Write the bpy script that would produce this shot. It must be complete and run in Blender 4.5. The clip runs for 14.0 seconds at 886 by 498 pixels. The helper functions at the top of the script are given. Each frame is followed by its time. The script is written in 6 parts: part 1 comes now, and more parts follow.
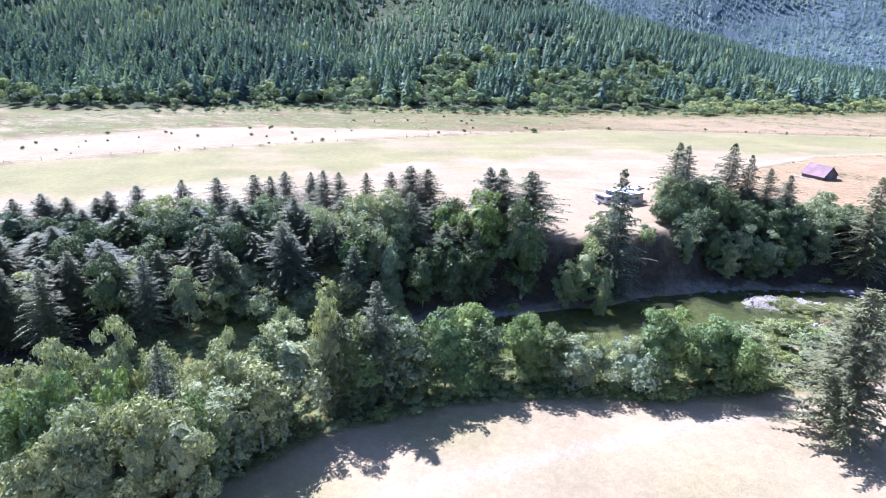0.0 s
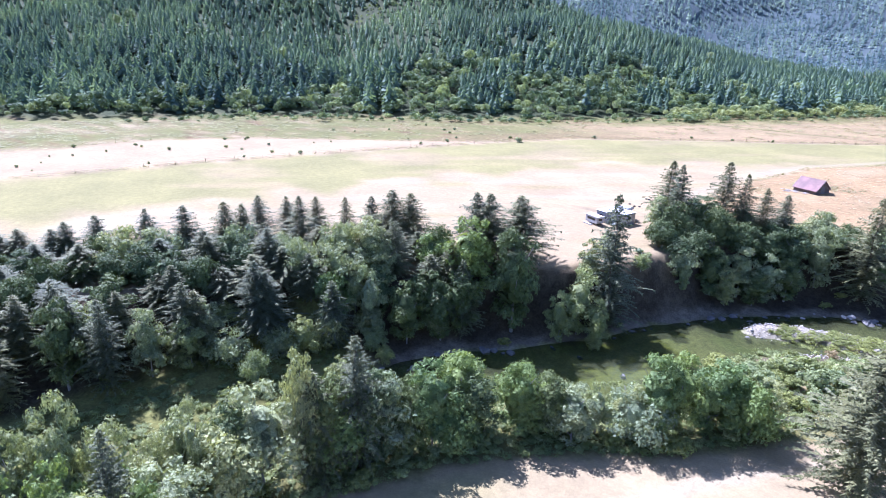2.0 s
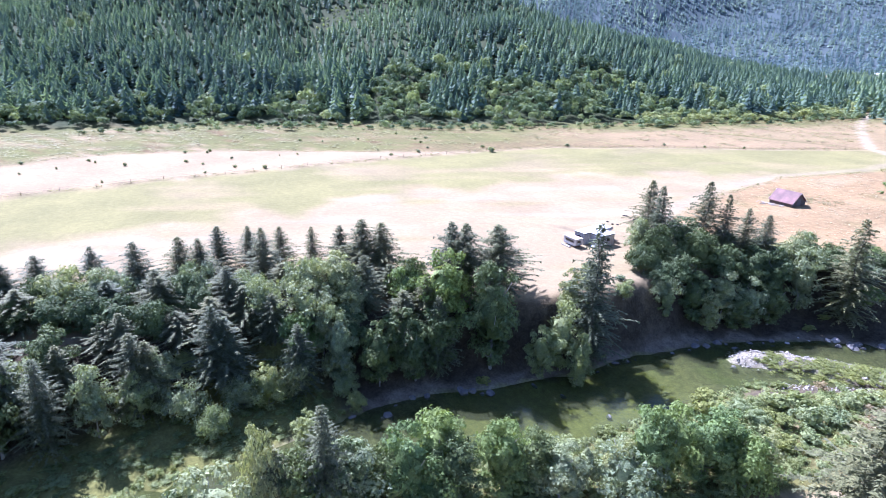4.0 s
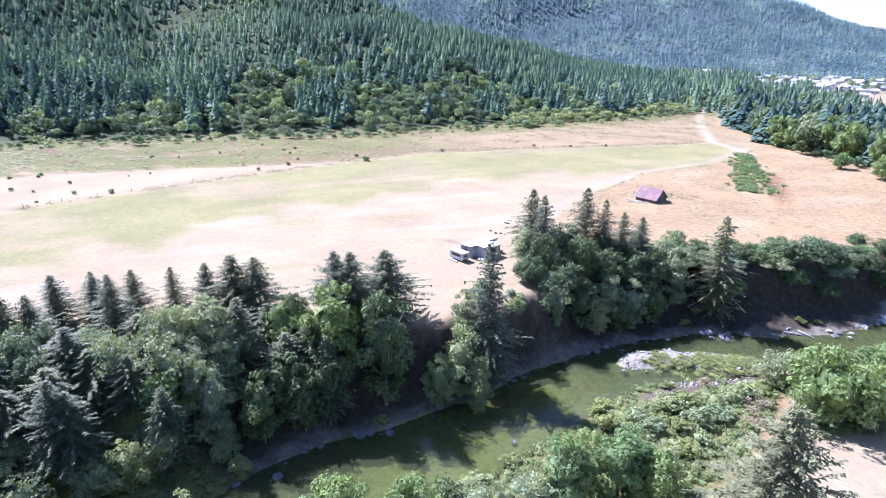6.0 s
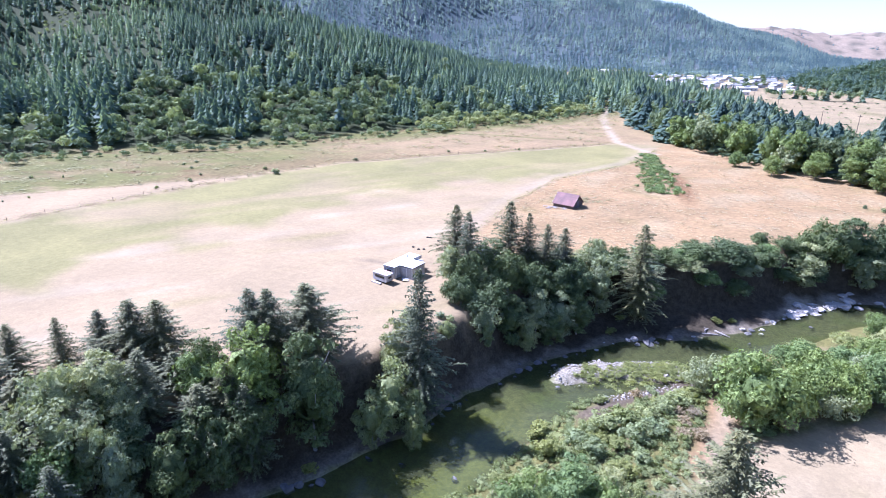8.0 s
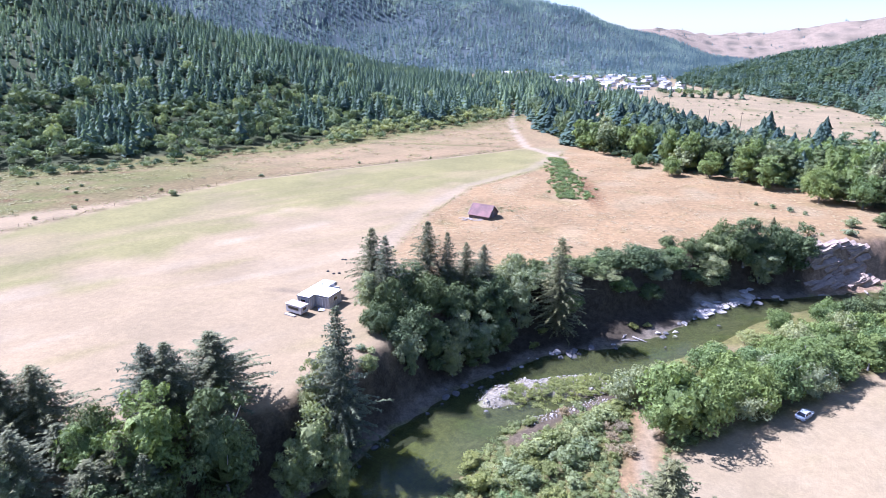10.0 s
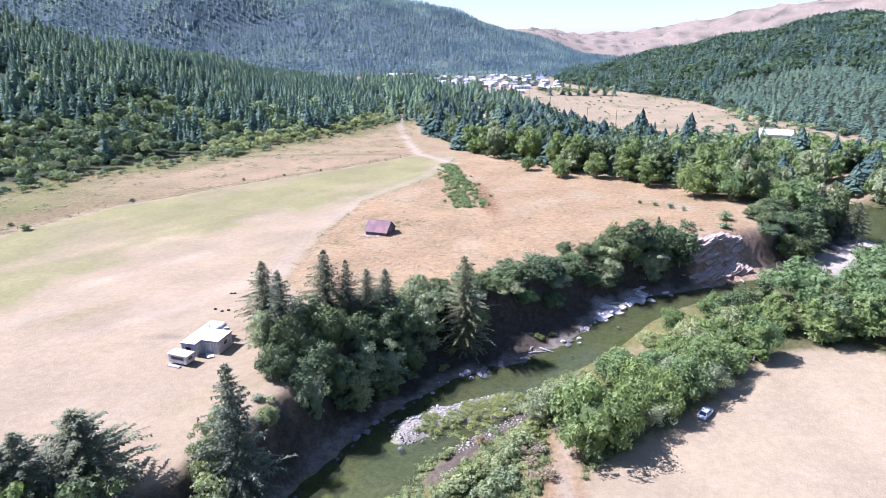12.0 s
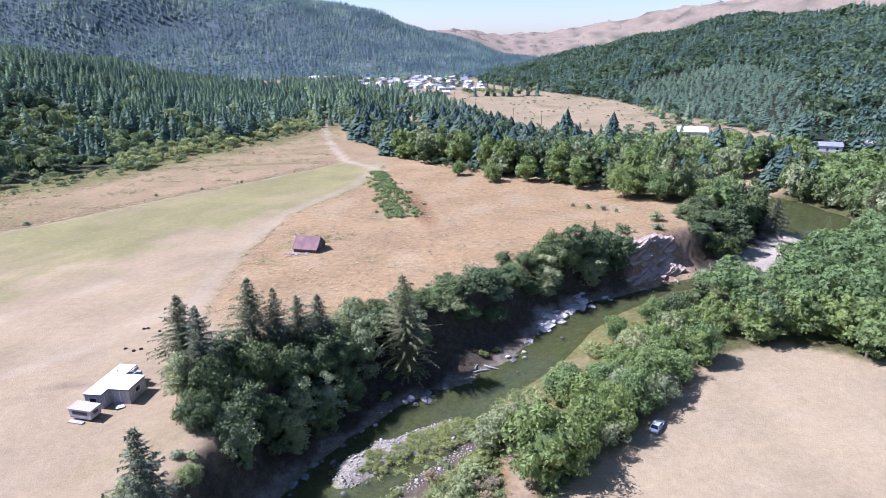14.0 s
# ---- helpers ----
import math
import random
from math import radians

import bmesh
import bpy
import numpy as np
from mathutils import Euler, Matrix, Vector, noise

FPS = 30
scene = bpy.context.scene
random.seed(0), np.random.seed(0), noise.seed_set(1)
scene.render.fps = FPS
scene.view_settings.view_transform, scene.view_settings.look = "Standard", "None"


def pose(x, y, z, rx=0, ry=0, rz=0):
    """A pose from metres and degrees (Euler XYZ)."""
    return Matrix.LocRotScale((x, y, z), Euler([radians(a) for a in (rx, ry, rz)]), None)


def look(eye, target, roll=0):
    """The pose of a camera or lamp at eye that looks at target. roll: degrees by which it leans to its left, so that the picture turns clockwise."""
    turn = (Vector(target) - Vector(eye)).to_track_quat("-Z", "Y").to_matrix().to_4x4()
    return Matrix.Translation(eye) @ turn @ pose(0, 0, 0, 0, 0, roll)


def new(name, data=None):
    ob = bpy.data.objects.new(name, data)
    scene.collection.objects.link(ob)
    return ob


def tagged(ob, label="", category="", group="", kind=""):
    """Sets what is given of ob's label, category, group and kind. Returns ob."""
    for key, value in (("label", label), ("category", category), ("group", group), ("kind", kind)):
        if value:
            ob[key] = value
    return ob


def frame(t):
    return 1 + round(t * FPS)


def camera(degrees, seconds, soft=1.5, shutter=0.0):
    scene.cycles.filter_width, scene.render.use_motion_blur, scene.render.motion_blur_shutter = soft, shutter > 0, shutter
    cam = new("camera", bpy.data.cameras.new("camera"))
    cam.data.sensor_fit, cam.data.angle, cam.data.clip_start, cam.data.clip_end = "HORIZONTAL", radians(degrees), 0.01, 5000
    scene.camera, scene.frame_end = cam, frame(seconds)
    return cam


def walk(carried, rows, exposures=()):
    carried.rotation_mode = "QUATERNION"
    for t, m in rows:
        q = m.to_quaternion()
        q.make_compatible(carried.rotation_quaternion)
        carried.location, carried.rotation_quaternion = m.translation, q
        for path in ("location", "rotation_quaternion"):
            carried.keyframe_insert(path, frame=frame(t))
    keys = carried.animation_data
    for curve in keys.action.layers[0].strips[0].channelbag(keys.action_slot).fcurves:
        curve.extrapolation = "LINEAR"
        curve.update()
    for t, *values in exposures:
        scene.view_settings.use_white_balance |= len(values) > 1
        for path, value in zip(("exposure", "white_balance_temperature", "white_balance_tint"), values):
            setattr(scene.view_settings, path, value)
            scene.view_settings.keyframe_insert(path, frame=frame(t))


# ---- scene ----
# The camera: seconds, place, heading (clockwise from north, +y), pitch, roll.
PATH = [
    (0, 20.50, -23.15, 35.25, -46.42, -19.58, 0.98),
    (0.5, 18.89, -21.81, 35.94, -46.14, -19.55, 0.98),
    (1, 17.33, -20.48, 36.60, -45.85, -19.55, 0.99),
    (1.5, 15.81, -19.13, 37.32, -45.18, -19.53, 0.98),
    (2, 14.35, -17.77, 38.06, -44.67, -19.54, 0.95),
    (2.2, 13.76, -17.23, 38.36, -44.49, -19.52, 0.84),
    (4.3, 8.09, -11.61, 41.88, -40.34, -19.74, 0.83),
    (4.5, 7.56, -11.08, 42.06, -38.72, -19.74, 0.87),
    (5, 6.22, -9.77, 42.49, -35.01, -19.64, 0.77),
    (5.5, 4.87, -8.38, 42.96, -31.99, -19.59, 0.64),
    (6, 3.56, -7.02, 43.43, -29.43, -19.55, 0.57),
    (6.5, 2.34, -5.73, 43.90, -26.74, -19.50, 0.52),
    (7, 1.20, -4.55, 44.36, -24.45, -19.43, 0.42),
    (9.3, -1.52, 0.74, 47.27, -15.43, -19.40, 0.18),
    (9.5, -1.68, 1.28, 47.49, -14.38, -19.34, 0.04),
    (10, -2.08, 2.62, 48.07, -12.21, -19.27, -0.07),
    (10.5, -2.39, 4.05, 48.70, -9.73, -19.27, -0.27),
    (11, -2.68, 5.57, 49.33, -7.27, -19.26, -0.47),
    (11.5, -2.98, 7.20, 49.99, -4.70, -19.29, -0.64),
    (12, -3.39, 8.90, 50.61, -1.66, -19.31, -0.78),
    (12.5, -3.76, 10.68, 51.09, -0.04, -19.33, -0.87),
    (13, -4.05, 12.51, 51.42, 1.90, -19.34, -0.95),
    (13.5, -4.26, 14.38, 51.53, 3.30, -19.33, -1.07),
    (14, -4.24, 16.40, 51.50, 5.41, -19.35, -1.11),
]
FOV = 73.95

cam = camera(FOV, 14.0, soft=0.8)
walk(cam, [(t, pose(x, y, z, 90 + pitch, 0, -head) @ pose(0, 0, 0, 0, 0, roll)) for t, x, y, z, head, pitch, roll in PATH],
     exposures=[(0.0, 1.62, 4860, 30), (4.5, 1.62, 4860, 30), (9.5, 1.36, 4930, 31), (13.3, 1.17, 5080, 31), (14.0, 1.0, 5080, 30)])

# Daylight: a high afternoon sun in the west.
SUN_AZ, SUN_EL = -81.0, 51.0
world = bpy.data.worlds.new("World")
scene.world = world
world.use_nodes = True
wn = world.node_tree.nodes
sky = wn.new("ShaderNodeTexSky")
sky.sky_type, sky.sun_disc = "NISHITA", False
sky.sun_elevation, sky.sun_rotation = radians(SUN_EL), radians(360 + SUN_AZ)
sky.air_density, sky.dust_density, sky.ozone_density = 1.0, 0.5, 1.0
wn["Background"].inputs["Strength"].default_value = 0.075
world.node_tree.links.new(sky.outputs[0], wn["Background"].inputs["Color"])
sun = new("sun", bpy.data.lights.new("sun", "SUN"))
sun.data.energy, sun.data.angle, sun.data.color = 5.0, radians(0.53), (1.0, 0.95, 0.88)
_a, _e = radians(SUN_AZ), radians(SUN_EL)
sun.matrix_world = look((math.sin(_a) * math.cos(_e) * 100, math.cos(_a) * math.cos(_e) * 100, math.sin(_e) * 100), (0, 0, 0))
scene.view_settings.exposure = 0.0

# ---- lie of the land ----
WATER = -11.3
# North water edge, edge of the terrace, south water edge, from downstream to upstream.
SHORE_N = [(-90, -150), (-63, -40), (-57, -12), (-54.5, 5), (-52.5, 18), (-50.5, 31), (-46, 45), (-40, 53), (-32, 66), (-27, 79), (-20, 92),
           (-12, 101), (-5, 108), (3, 112), (14, 118), (24, 127), (30, 136), (42, 146), (58, 152), (71, 157), (95, 166),
           (112, 172), (124, 186), (130, 206), (134, 226), (134, 244), (122, 260), (95, 272), (60, 285), (40, 320), (25, 370), (15, 430), (5, 520), (-20, 900)]
TERRACE = [(-190, -150), (-125, -40), (-102, 0), (-82, 28), (-60, 50), (-42, 70), (-33, 84), (-31, 100), (-24, 115),
           (-14, 126), (5, 137), (34, 157), (61, 166), (86, 178), (92, 192), (72, 224), (40, 248), (20, 272), (0, 300), (-15, 350),
           (-30, 420), (-35, 520), (-60, 900)]
SHORE_S = [(-80, -150), (-53, -40), (-48, -14), (-45, 5), (-42.5, 19), (-38, 30), (-30, 42), (-22, 53), (-16, 70), (-10, 84), (-3, 91), (6, 97), (12, 107),
           (29, 121), (40, 134), (50, 142), (67, 152), (104, 161), (128, 172), (150, 188), (161, 206), (158, 228), (149, 248), (135, 272), (100, 292),
           (70, 320), (55, 350), (40, 400), (30, 450), (20, 520), (0, 900)]
FOOT_W = [(-600, -300), (-400, -20), (-314, 42), (-272, 125), (-225, 180), (-174, 230), (-141, 274), (-105, 327), (-80, 367),
          (-58, 418), (-50, 470), (-70, 600), (-130, 850), (-400, 1100)]
FOOT_E = [(560, 1900), (215, 1200), (139, 960), (175, 800), (229, 618), (226, 470), (240, 390), (242, 332), (246, 285), (265, 230), (330, 150), (480, 40), (900, -100)]
OUTER = [(-200, -60), (-232, 0), (-228, 60), (-208, 95), (-178, 124), (-151, 150), (-134, 172)]
FENCE = [(-190, -60), (-186, 0), (-172, 60), (-153, 120), (-134, 172), (-120, 198), (-83, 235), (-54, 260), (-26, 288)]
TRACK_EDGE = [(-20, 110), (-38, 122), (-43, 132), (-42, 166), (-35, 203), (-14, 239), (-8, 262), (-5, 280)]
# Woodland edge of the south meadow.
MEADOW = [(-60, -60), (-40, -30), (-31, -4), (-31, 8), (-27, 17), (-24, 24), (-17, 34), (-8, 43), (0, 53), (8, 64), (13, 76), (19, 82), (31, 90), (42, 99), (57, 113), (66, 117),
          (78, 118), (92, 107), (108, 85), (140, 60), (300, 20)]
ISLAND = [(-12, 92.5), (-7, 96), (0, 98.5), (6, 100.5)]


def along(points, x, y):
    """Distance from a line of points, positive to its left."""
    best = np.full(np.shape(x), 1e18)
    side = np.zeros(np.shape(x))
    for (ax, ay), (bx, by) in zip(points, points[1:]):
        ux, uy = bx - ax, by - ay
        k = np.clip(((x - ax) * ux + (y - ay) * uy) / (ux * ux + uy * uy), 0, 1)
        dx, dy = x - ax - k * ux, y - ay - k * uy
        d = dx * dx + dy * dy
        near = d < best - 1e-9
        cross = ux * (y - ay) - uy * (x - ax)
        side = np.where(near, np.sign(cross), side)
        best = np.where(near, d, best)
    return np.sqrt(best) * np.where(side == 0, 1, side)


def ease(v):
    v = np.clip(v, 0, 1)
    return v * v * (3 - 2 * v)


def wave(x, y, size, seed=0):
    """Cheap smooth noise in -1..1."""
    r = np.random.RandomState(seed)
    out = 0
    for k in range(6):
        a, p, f = r.uniform(0, 6.28), r.uniform(0, 6.28), r.uniform(0.6, 1.6) / size * 6.28
        out = out + np.sin((x * math.cos(a) + y * math.sin(a)) * f + p + 1.7 * np.sin((y * math.cos(a) - x * math.sin(a)) * f * 0.6 + k))
    return out / 4.0


def land(x, y):
    """Height of the ground."""
    x, y = np.asarray(x, float), np.asarray(y, float)
    dn, dt, ds = along(SHORE_N, x, y), along(TERRACE, x, y), along(SHORE_S, x, y)
    azim, far = np.degrees(np.arctan2(x, y)), np.hypot(x, y)
    low = -9.5 + 1.5 * ease((y - 250) / 200)
    up = dn / (dn + np.maximum(-dt, 0) + 1e-6) + 0.05 * wave(x, y, 11, 4)
    bank = WATER - 0.1 + (0.1 - WATER) * np.interp(up, [0, 0.25, 0.44, 0.62, 0.76, 1.0], [0, 0.08, 0.2, 0.86, 0.97, 1.0])
    bank = bank + 0.5 * wave(x, y, 9, 3) * ease(dn / 3) * ease(-dt / 3)
    north = np.where(dt >= 0, 0.0, bank)
    south = WATER - 0.1 + (low - WATER + 0.1) * ease(-ds / 9)
    bed = WATER - 0.1 - 1.1 * ease(np.minimum(-dn, ds) / 5)
    z = np.where(dn >= 0, north, np.where(ds <= 0, south, bed))
    di = np.abs(along(ISLAND, x, y)) + 0.8 * wave(x, y, 7, 5)
    z = np.where((dn < 0), np.maximum(z, WATER + 0.75 - 1.6 * ease((di - 1.5) / 3.5)), z)
    spit = ease((x - 92) / 5) * ease((132 - x) / 6) * ease((dn + 6.5 + wave(x, y, 13, 6)) / 2.5) * (y < 215) * (dn < 0.5)
    z = np.maximum(z, (WATER + 0.45) * spit + z * (1 - spit))
    z = z + 6.5 * np.exp(-((x - 169) / 15) ** 2 - ((y - 259) / 17) ** 2) * ease((-ds - 0.5) / 9) * (ds < 0)
    z = z + 0.12 * wave(x, y, 23, 1) * ease((np.abs(ds) - 2) / 8)
    z = z + (-4.5 - z) * ease((far - 1000) / 90)
    # forested spur in the west
    dl = along(FOOT_W, x, y)
    steep = np.interp(azim, [-120, -48, -34, -29, -26, -22, -18, -14, -10, -7], [0.30, 0.30, 0.30, 0.28, 0.25, 0.20, 0.15, 0.12, 0.08, 0.0])
    reach = np.interp(azim, [-120, -48, -40, -35, -30, -26, -20, -14, -10], [430, 400, 290, 222, 178, 168, 165, 155, 130])
    d = np.maximum(dl, 0)
    z = z + steep * (np.minimum(d, reach) * ease(0.3 + d / 120) - 0.12 * np.clip(d - reach, 0, 300)) * (1 + 0.13 * wave(x, y, 190, 7) * ease(d / 90))
    z = z - 15 * np.exp(-((azim + 55) / 2.6) ** 2) * ease((d - 30) / 90) - 7 * np.exp(-((azim + 38 + d / 60) / 2.0) ** 2) * ease((d - 40) / 80) * ease((azim + 60) / 10)
    # eastern hill
    dr = np.maximum(along(FOOT_E, x, y), 0)
    z = z + ease((azim - 9) / 5) * np.where(azim > 8, 0.19 * np.minimum(dr, 420) * ease(0.3 + dr / 150) * (1 + 0.12 * wave(x, y, 160, 9)), 0) * ease((far - 150) / 150) * ease((1900 - far) / 600)
    # mountain behind the town, and bare hills beyond
    top = np.interp(azim, [-60, -30, -20, -12, -3, 4, 8, 11, 15], [300, 290, 245, 196, 150, 84, 54, 16, 0])
    z = z + top * ease((far - 1080) / 720) * (1 + 0.16 * wave(x, y, 300, 11) * ease((far - 1080) / 200) * ease((1900 - far) / 300))
    bare = np.interp(azim, [2, 6, 9, 12, 15, 18, 22, 26, 32, 45, 60], [0, 40, 52, 68, 88, 104, 135, 165, 200, 220, 150])
    z = z + bare * ease((far - 1900) / 900) * (1 + 0.10 * wave(x, y, 300, 13) + 0.09 * wave(x, y, 140, 14) + 0.05 * wave(x, y, 60, 15) + 0.03 * wave(x, y, 27, 16))
    return z


# ---- end of the lie of the land ----
# ---- materials ----
def material(name, rough=0.8, metal=0.0):
    m = bpy.data.materials.new(name)
    m.use_nodes = True
    b = m.node_tree.nodes["Principled BSDF"]
    b.inputs["Roughness"].default_value, b.inputs["Metallic"].default_value = rough, metal
    return m, m.node_tree.nodes, m.node_tree.links, b


def noise_node(nodes, links, scale, detail=4.0, rough=0.6, space="Object"):
    co = nodes.new("ShaderNodeTexCoord")
    n = nodes.new("ShaderNodeTexNoise")
    n.inputs["Scale"].default_value, n.inputs["Detail"].default_value, n.inputs["Roughness"].default_value = scale, detail, rough
    links.new(co.outputs[space], n.inputs["Vector"])
    return n


def mixed(nodes, links, fac, a, b, blend="MIX"):
    """Colour mix; fac, a, b are sockets, numbers or colours."""
    m = nodes.new("ShaderNodeMix")
    m.data_type, m.blend_type = "RGBA", blend
    for sock, v in ((m.inputs[0], fac), (m.inputs[6], a), (m.inputs[7], b)):
        if isinstance(v, bpy.types.NodeSocket):
            links.new(v, sock)
        elif isinstance(v, (int, float)):
            sock.default_value = v
        else:
            sock.default_value = (*v, 1)
    return m.outputs[2]


def ramp(nodes, links, src, lo, hi):
    r = nodes.new("ShaderNodeMapRange")
    r.inputs["From Min"].default_value, r.inputs["From Max"].default_value = lo, hi
    links.new(src, r.inputs["Value"])
    return r.outputs[0]


def plain(name, colour, rough=0.8, metal=0.0, spread=0.25, scale=3.0, bump=0.0):
    """A surface of one colour with stains at two scales."""
    m, nodes, links, b = material(name, rough, metal)
    n1, n2 = noise_node(nodes, links, scale), noise_node(nodes, links, scale * 9)
    dark = tuple(c * (1 - spread) for c in colour)
    light = tuple(min(1, c * (1 + spread * 0.5)) for c in colour)
    c1 = mixed(nodes, links, ramp(nodes, links, n1.outputs["Fac"], 0.35, 0.65), dark, light)
    c2 = mixed(nodes, links, ramp(nodes, links, n2.outputs["Fac"], 0.3, 0.7), (0.75, 0.75, 0.75), (1.1, 1.1, 1.1))
    links.new(mixed(nodes, links, 0.5, c1, mixed(nodes, links, 1.0, c1, c2, "MULTIPLY")), b.inputs["Base Color"])
    if bump:
        k = nodes.new("ShaderNodeBump")
        k.inputs["Strength"].default_value, k.inputs["Distance"].default_value = 0.6, bump
        links.new(n2.outputs["Fac"], k.inputs["Height"])
        links.new(k.outputs[0], b.inputs["Normal"])
    return m


def foliage(name, dark, light, trans=0.3, rough=0.6, attribute=False, gaps=0.0):
    """Leaves: each clump has its own shade, each plant its own tone."""
    m, nodes, links, b = material(name, rough)
    geo, info = nodes.new("ShaderNodeNewGeometry"), nodes.new("ShaderNodeObjectInfo")
    if attribute:
        at = nodes.new("ShaderNodeAttribute")
        at.attribute_name = "tone"
        src, own = at.outputs["Fac"], at.outputs["Fac"]
    else:
        src, own = ramp(nodes, links, geo.outputs["Random Per Island"], -0.45, 1.45), info.outputs["Random"]
    col = mixed(nodes, links, src, dark, light)
    tint = mixed(nodes, links, own, (0.84, 0.90, 0.88), (1.15, 1.10, 0.86))
    col = mixed(nodes, links, 1.0, col, tint, "MULTIPLY")
    n = noise_node(nodes, links, 0.35 if not attribute else 0.02, 3.0)
    var = mixed(nodes, links, ramp(nodes, links, n.outputs["Fac"], 0.35, 0.65), (0.8, 0.82, 0.85), (1.15, 1.12, 1.0))
    col = mixed(nodes, links, 1.0, col, var, "MULTIPLY")
    if gaps:
        fine = noise_node(nodes, links, gaps * 0.8, 3.0, 0.7)
        speck = mixed(nodes, links, ramp(nodes, links, fine.outputs["Fac"], 0.36, 0.64), (0.68, 0.69, 0.68), (1.28, 1.27, 1.25))
        col = mixed(nodes, links, 1.0, col, speck, "MULTIPLY")
        k = nodes.new("ShaderNodeBump")
        k.inputs["Strength"].default_value, k.inputs["Distance"].default_value = 0.8, 0.7 / gaps
        links.new(fine.outputs["Fac"], k.inputs["Height"])
        links.new(k.outputs[0], b.inputs["Normal"])
    links.new(col, b.inputs["Base Color"])
    b.inputs["Specular IOR Level"].default_value = 0.08 if attribute else 0.25
    t = nodes.new("ShaderNodeBsdfTranslucent")
    links.new(mixed(nodes, links, 1.0, col, (1.25, 1.25, 0.6), "MULTIPLY"), t.inputs["Color"])
    s = nodes.new("ShaderNodeMixShader")
    s.inputs[0].default_value = trans
    links.new(b.outputs[0], s.inputs[1])
    links.new(t.outputs[0], s.inputs[2])
    # ragged leaf edges and gaps within a clump
    if gaps:
        cell = noise_node(nodes, links, gaps, 2.0, 0.6)
        cut = nodes.new("ShaderNodeMath")
        cut.operation = "GREATER_THAN"
        cut.inputs[1].default_value = 0.545
        links.new(cell.outputs["Fac"], cut.inputs[0])
        clear, whole = nodes.new("ShaderNodeBsdfTransparent"), nodes.new("ShaderNodeMixShader")
        links.new(cut.outputs[0], whole.inputs[0])
        links.new(s.outputs[0], whole.inputs[1])
        links.new(clear.outputs[0], whole.inputs[2])
        s = whole
    links.new(s.outputs[0], nodes["Material Output"].inputs["Surface"])
    return m


def ground_material():
    m, nodes, links, b = material("ground", 0.95)
    at = nodes.new("ShaderNodeAttribute")
    at.attribute_name = "soil"
    big = noise_node(nodes, links, 0.05, 5.0, 0.65)
    mid = noise_node(nodes, links, 0.75, 6.0, 0.72)
    fine = noise_node(nodes, links, 3.0, 4.0, 0.7)
    c = mixed(nodes, links, 1.0, at.outputs["Color"], mixed(nodes, links, ramp(nodes, links, big.outputs["Fac"], 0.35, 0.65), (0.86, 0.87, 0.88), (1.1, 1.09, 1.08)), "MULTIPLY")
    rough_amount = at.outputs["Alpha"]
    grain = mixed(nodes, links, ramp(nodes, links, mid.outputs["Fac"], 0.35, 0.65), (0.5, 0.48, 0.46), (1.38, 1.34, 1.28))
    grain2 = mixed(nodes, links, ramp(nodes, links, fine.outputs["Fac"], 0.3, 0.7), (0.7, 0.7, 0.7), (1.2, 1.2, 1.2))
    both = mixed(nodes, links, 1.0, grain, grain2, "MULTIPLY")
    c = mixed(nodes, links, 1.0, c, mixed(nodes, links, rough_amount, (1, 1, 1), both), "MULTIPLY")
    links.new(c, b.inputs["Base Color"])
    b.inputs["Specular IOR Level"].default_value = 0.1
    k = nodes.new("ShaderNodeBump")
    k.inputs["Strength"].default_value, k.inputs["Distance"].default_value = 0.5, 0.25
    links.new(fine.outputs["Fac"], k.inputs["Height"])
    links.new(k.outputs[0], b.inputs["Normal"])
    return m


def water_material():
    m, nodes, links, b = material("river_water", 0.04)
    nodes.remove(b)
    tr, gl = nodes.new("ShaderNodeBsdfTransparent"), nodes.new("ShaderNodeBsdfGlossy")
    tr.inputs["Color"].default_value = (0.60, 0.66, 0.50, 1)
    gl.inputs["Roughness"].default_value = 0.06
    df = nodes.new("ShaderNodeBsdfDiffuse")
    df.inputs["Color"].default_value = (0.115, 0.125, 0.06, 1)
    under = nodes.new("ShaderNodeMixShader")
    under.inputs[0].default_value = 0.24
    links.new(tr.outputs[0], under.inputs[1])
    links.new(df.outputs[0], under.inputs[2])
    fr = nodes.new("ShaderNodeFresnel")
    fr.inputs["IOR"].default_value = 1.33
    n = noise_node(nodes, links, 1.6, 4.0)
    k = nodes.new("ShaderNodeBump")
    k.inputs["Strength"].default_value, k.inputs["Distance"].default_value = 0.25, 0.08
    links.new(n.outputs["Fac"], k.inputs["Height"])
    links.new(k.outputs[0], gl.inputs["Normal"])
    links.new(k.outputs[0], fr.inputs["Normal"])
    s = nodes.new("ShaderNodeMixShader")
    links.new(fr.outputs[0], s.inputs[0])
    links.new(under.outputs[0], s.inputs[1])
    links.new(gl.outputs[0], s.inputs[2])
    links.new(s.outputs[0], nodes["Material Output"].inputs["Surface"])
    return m


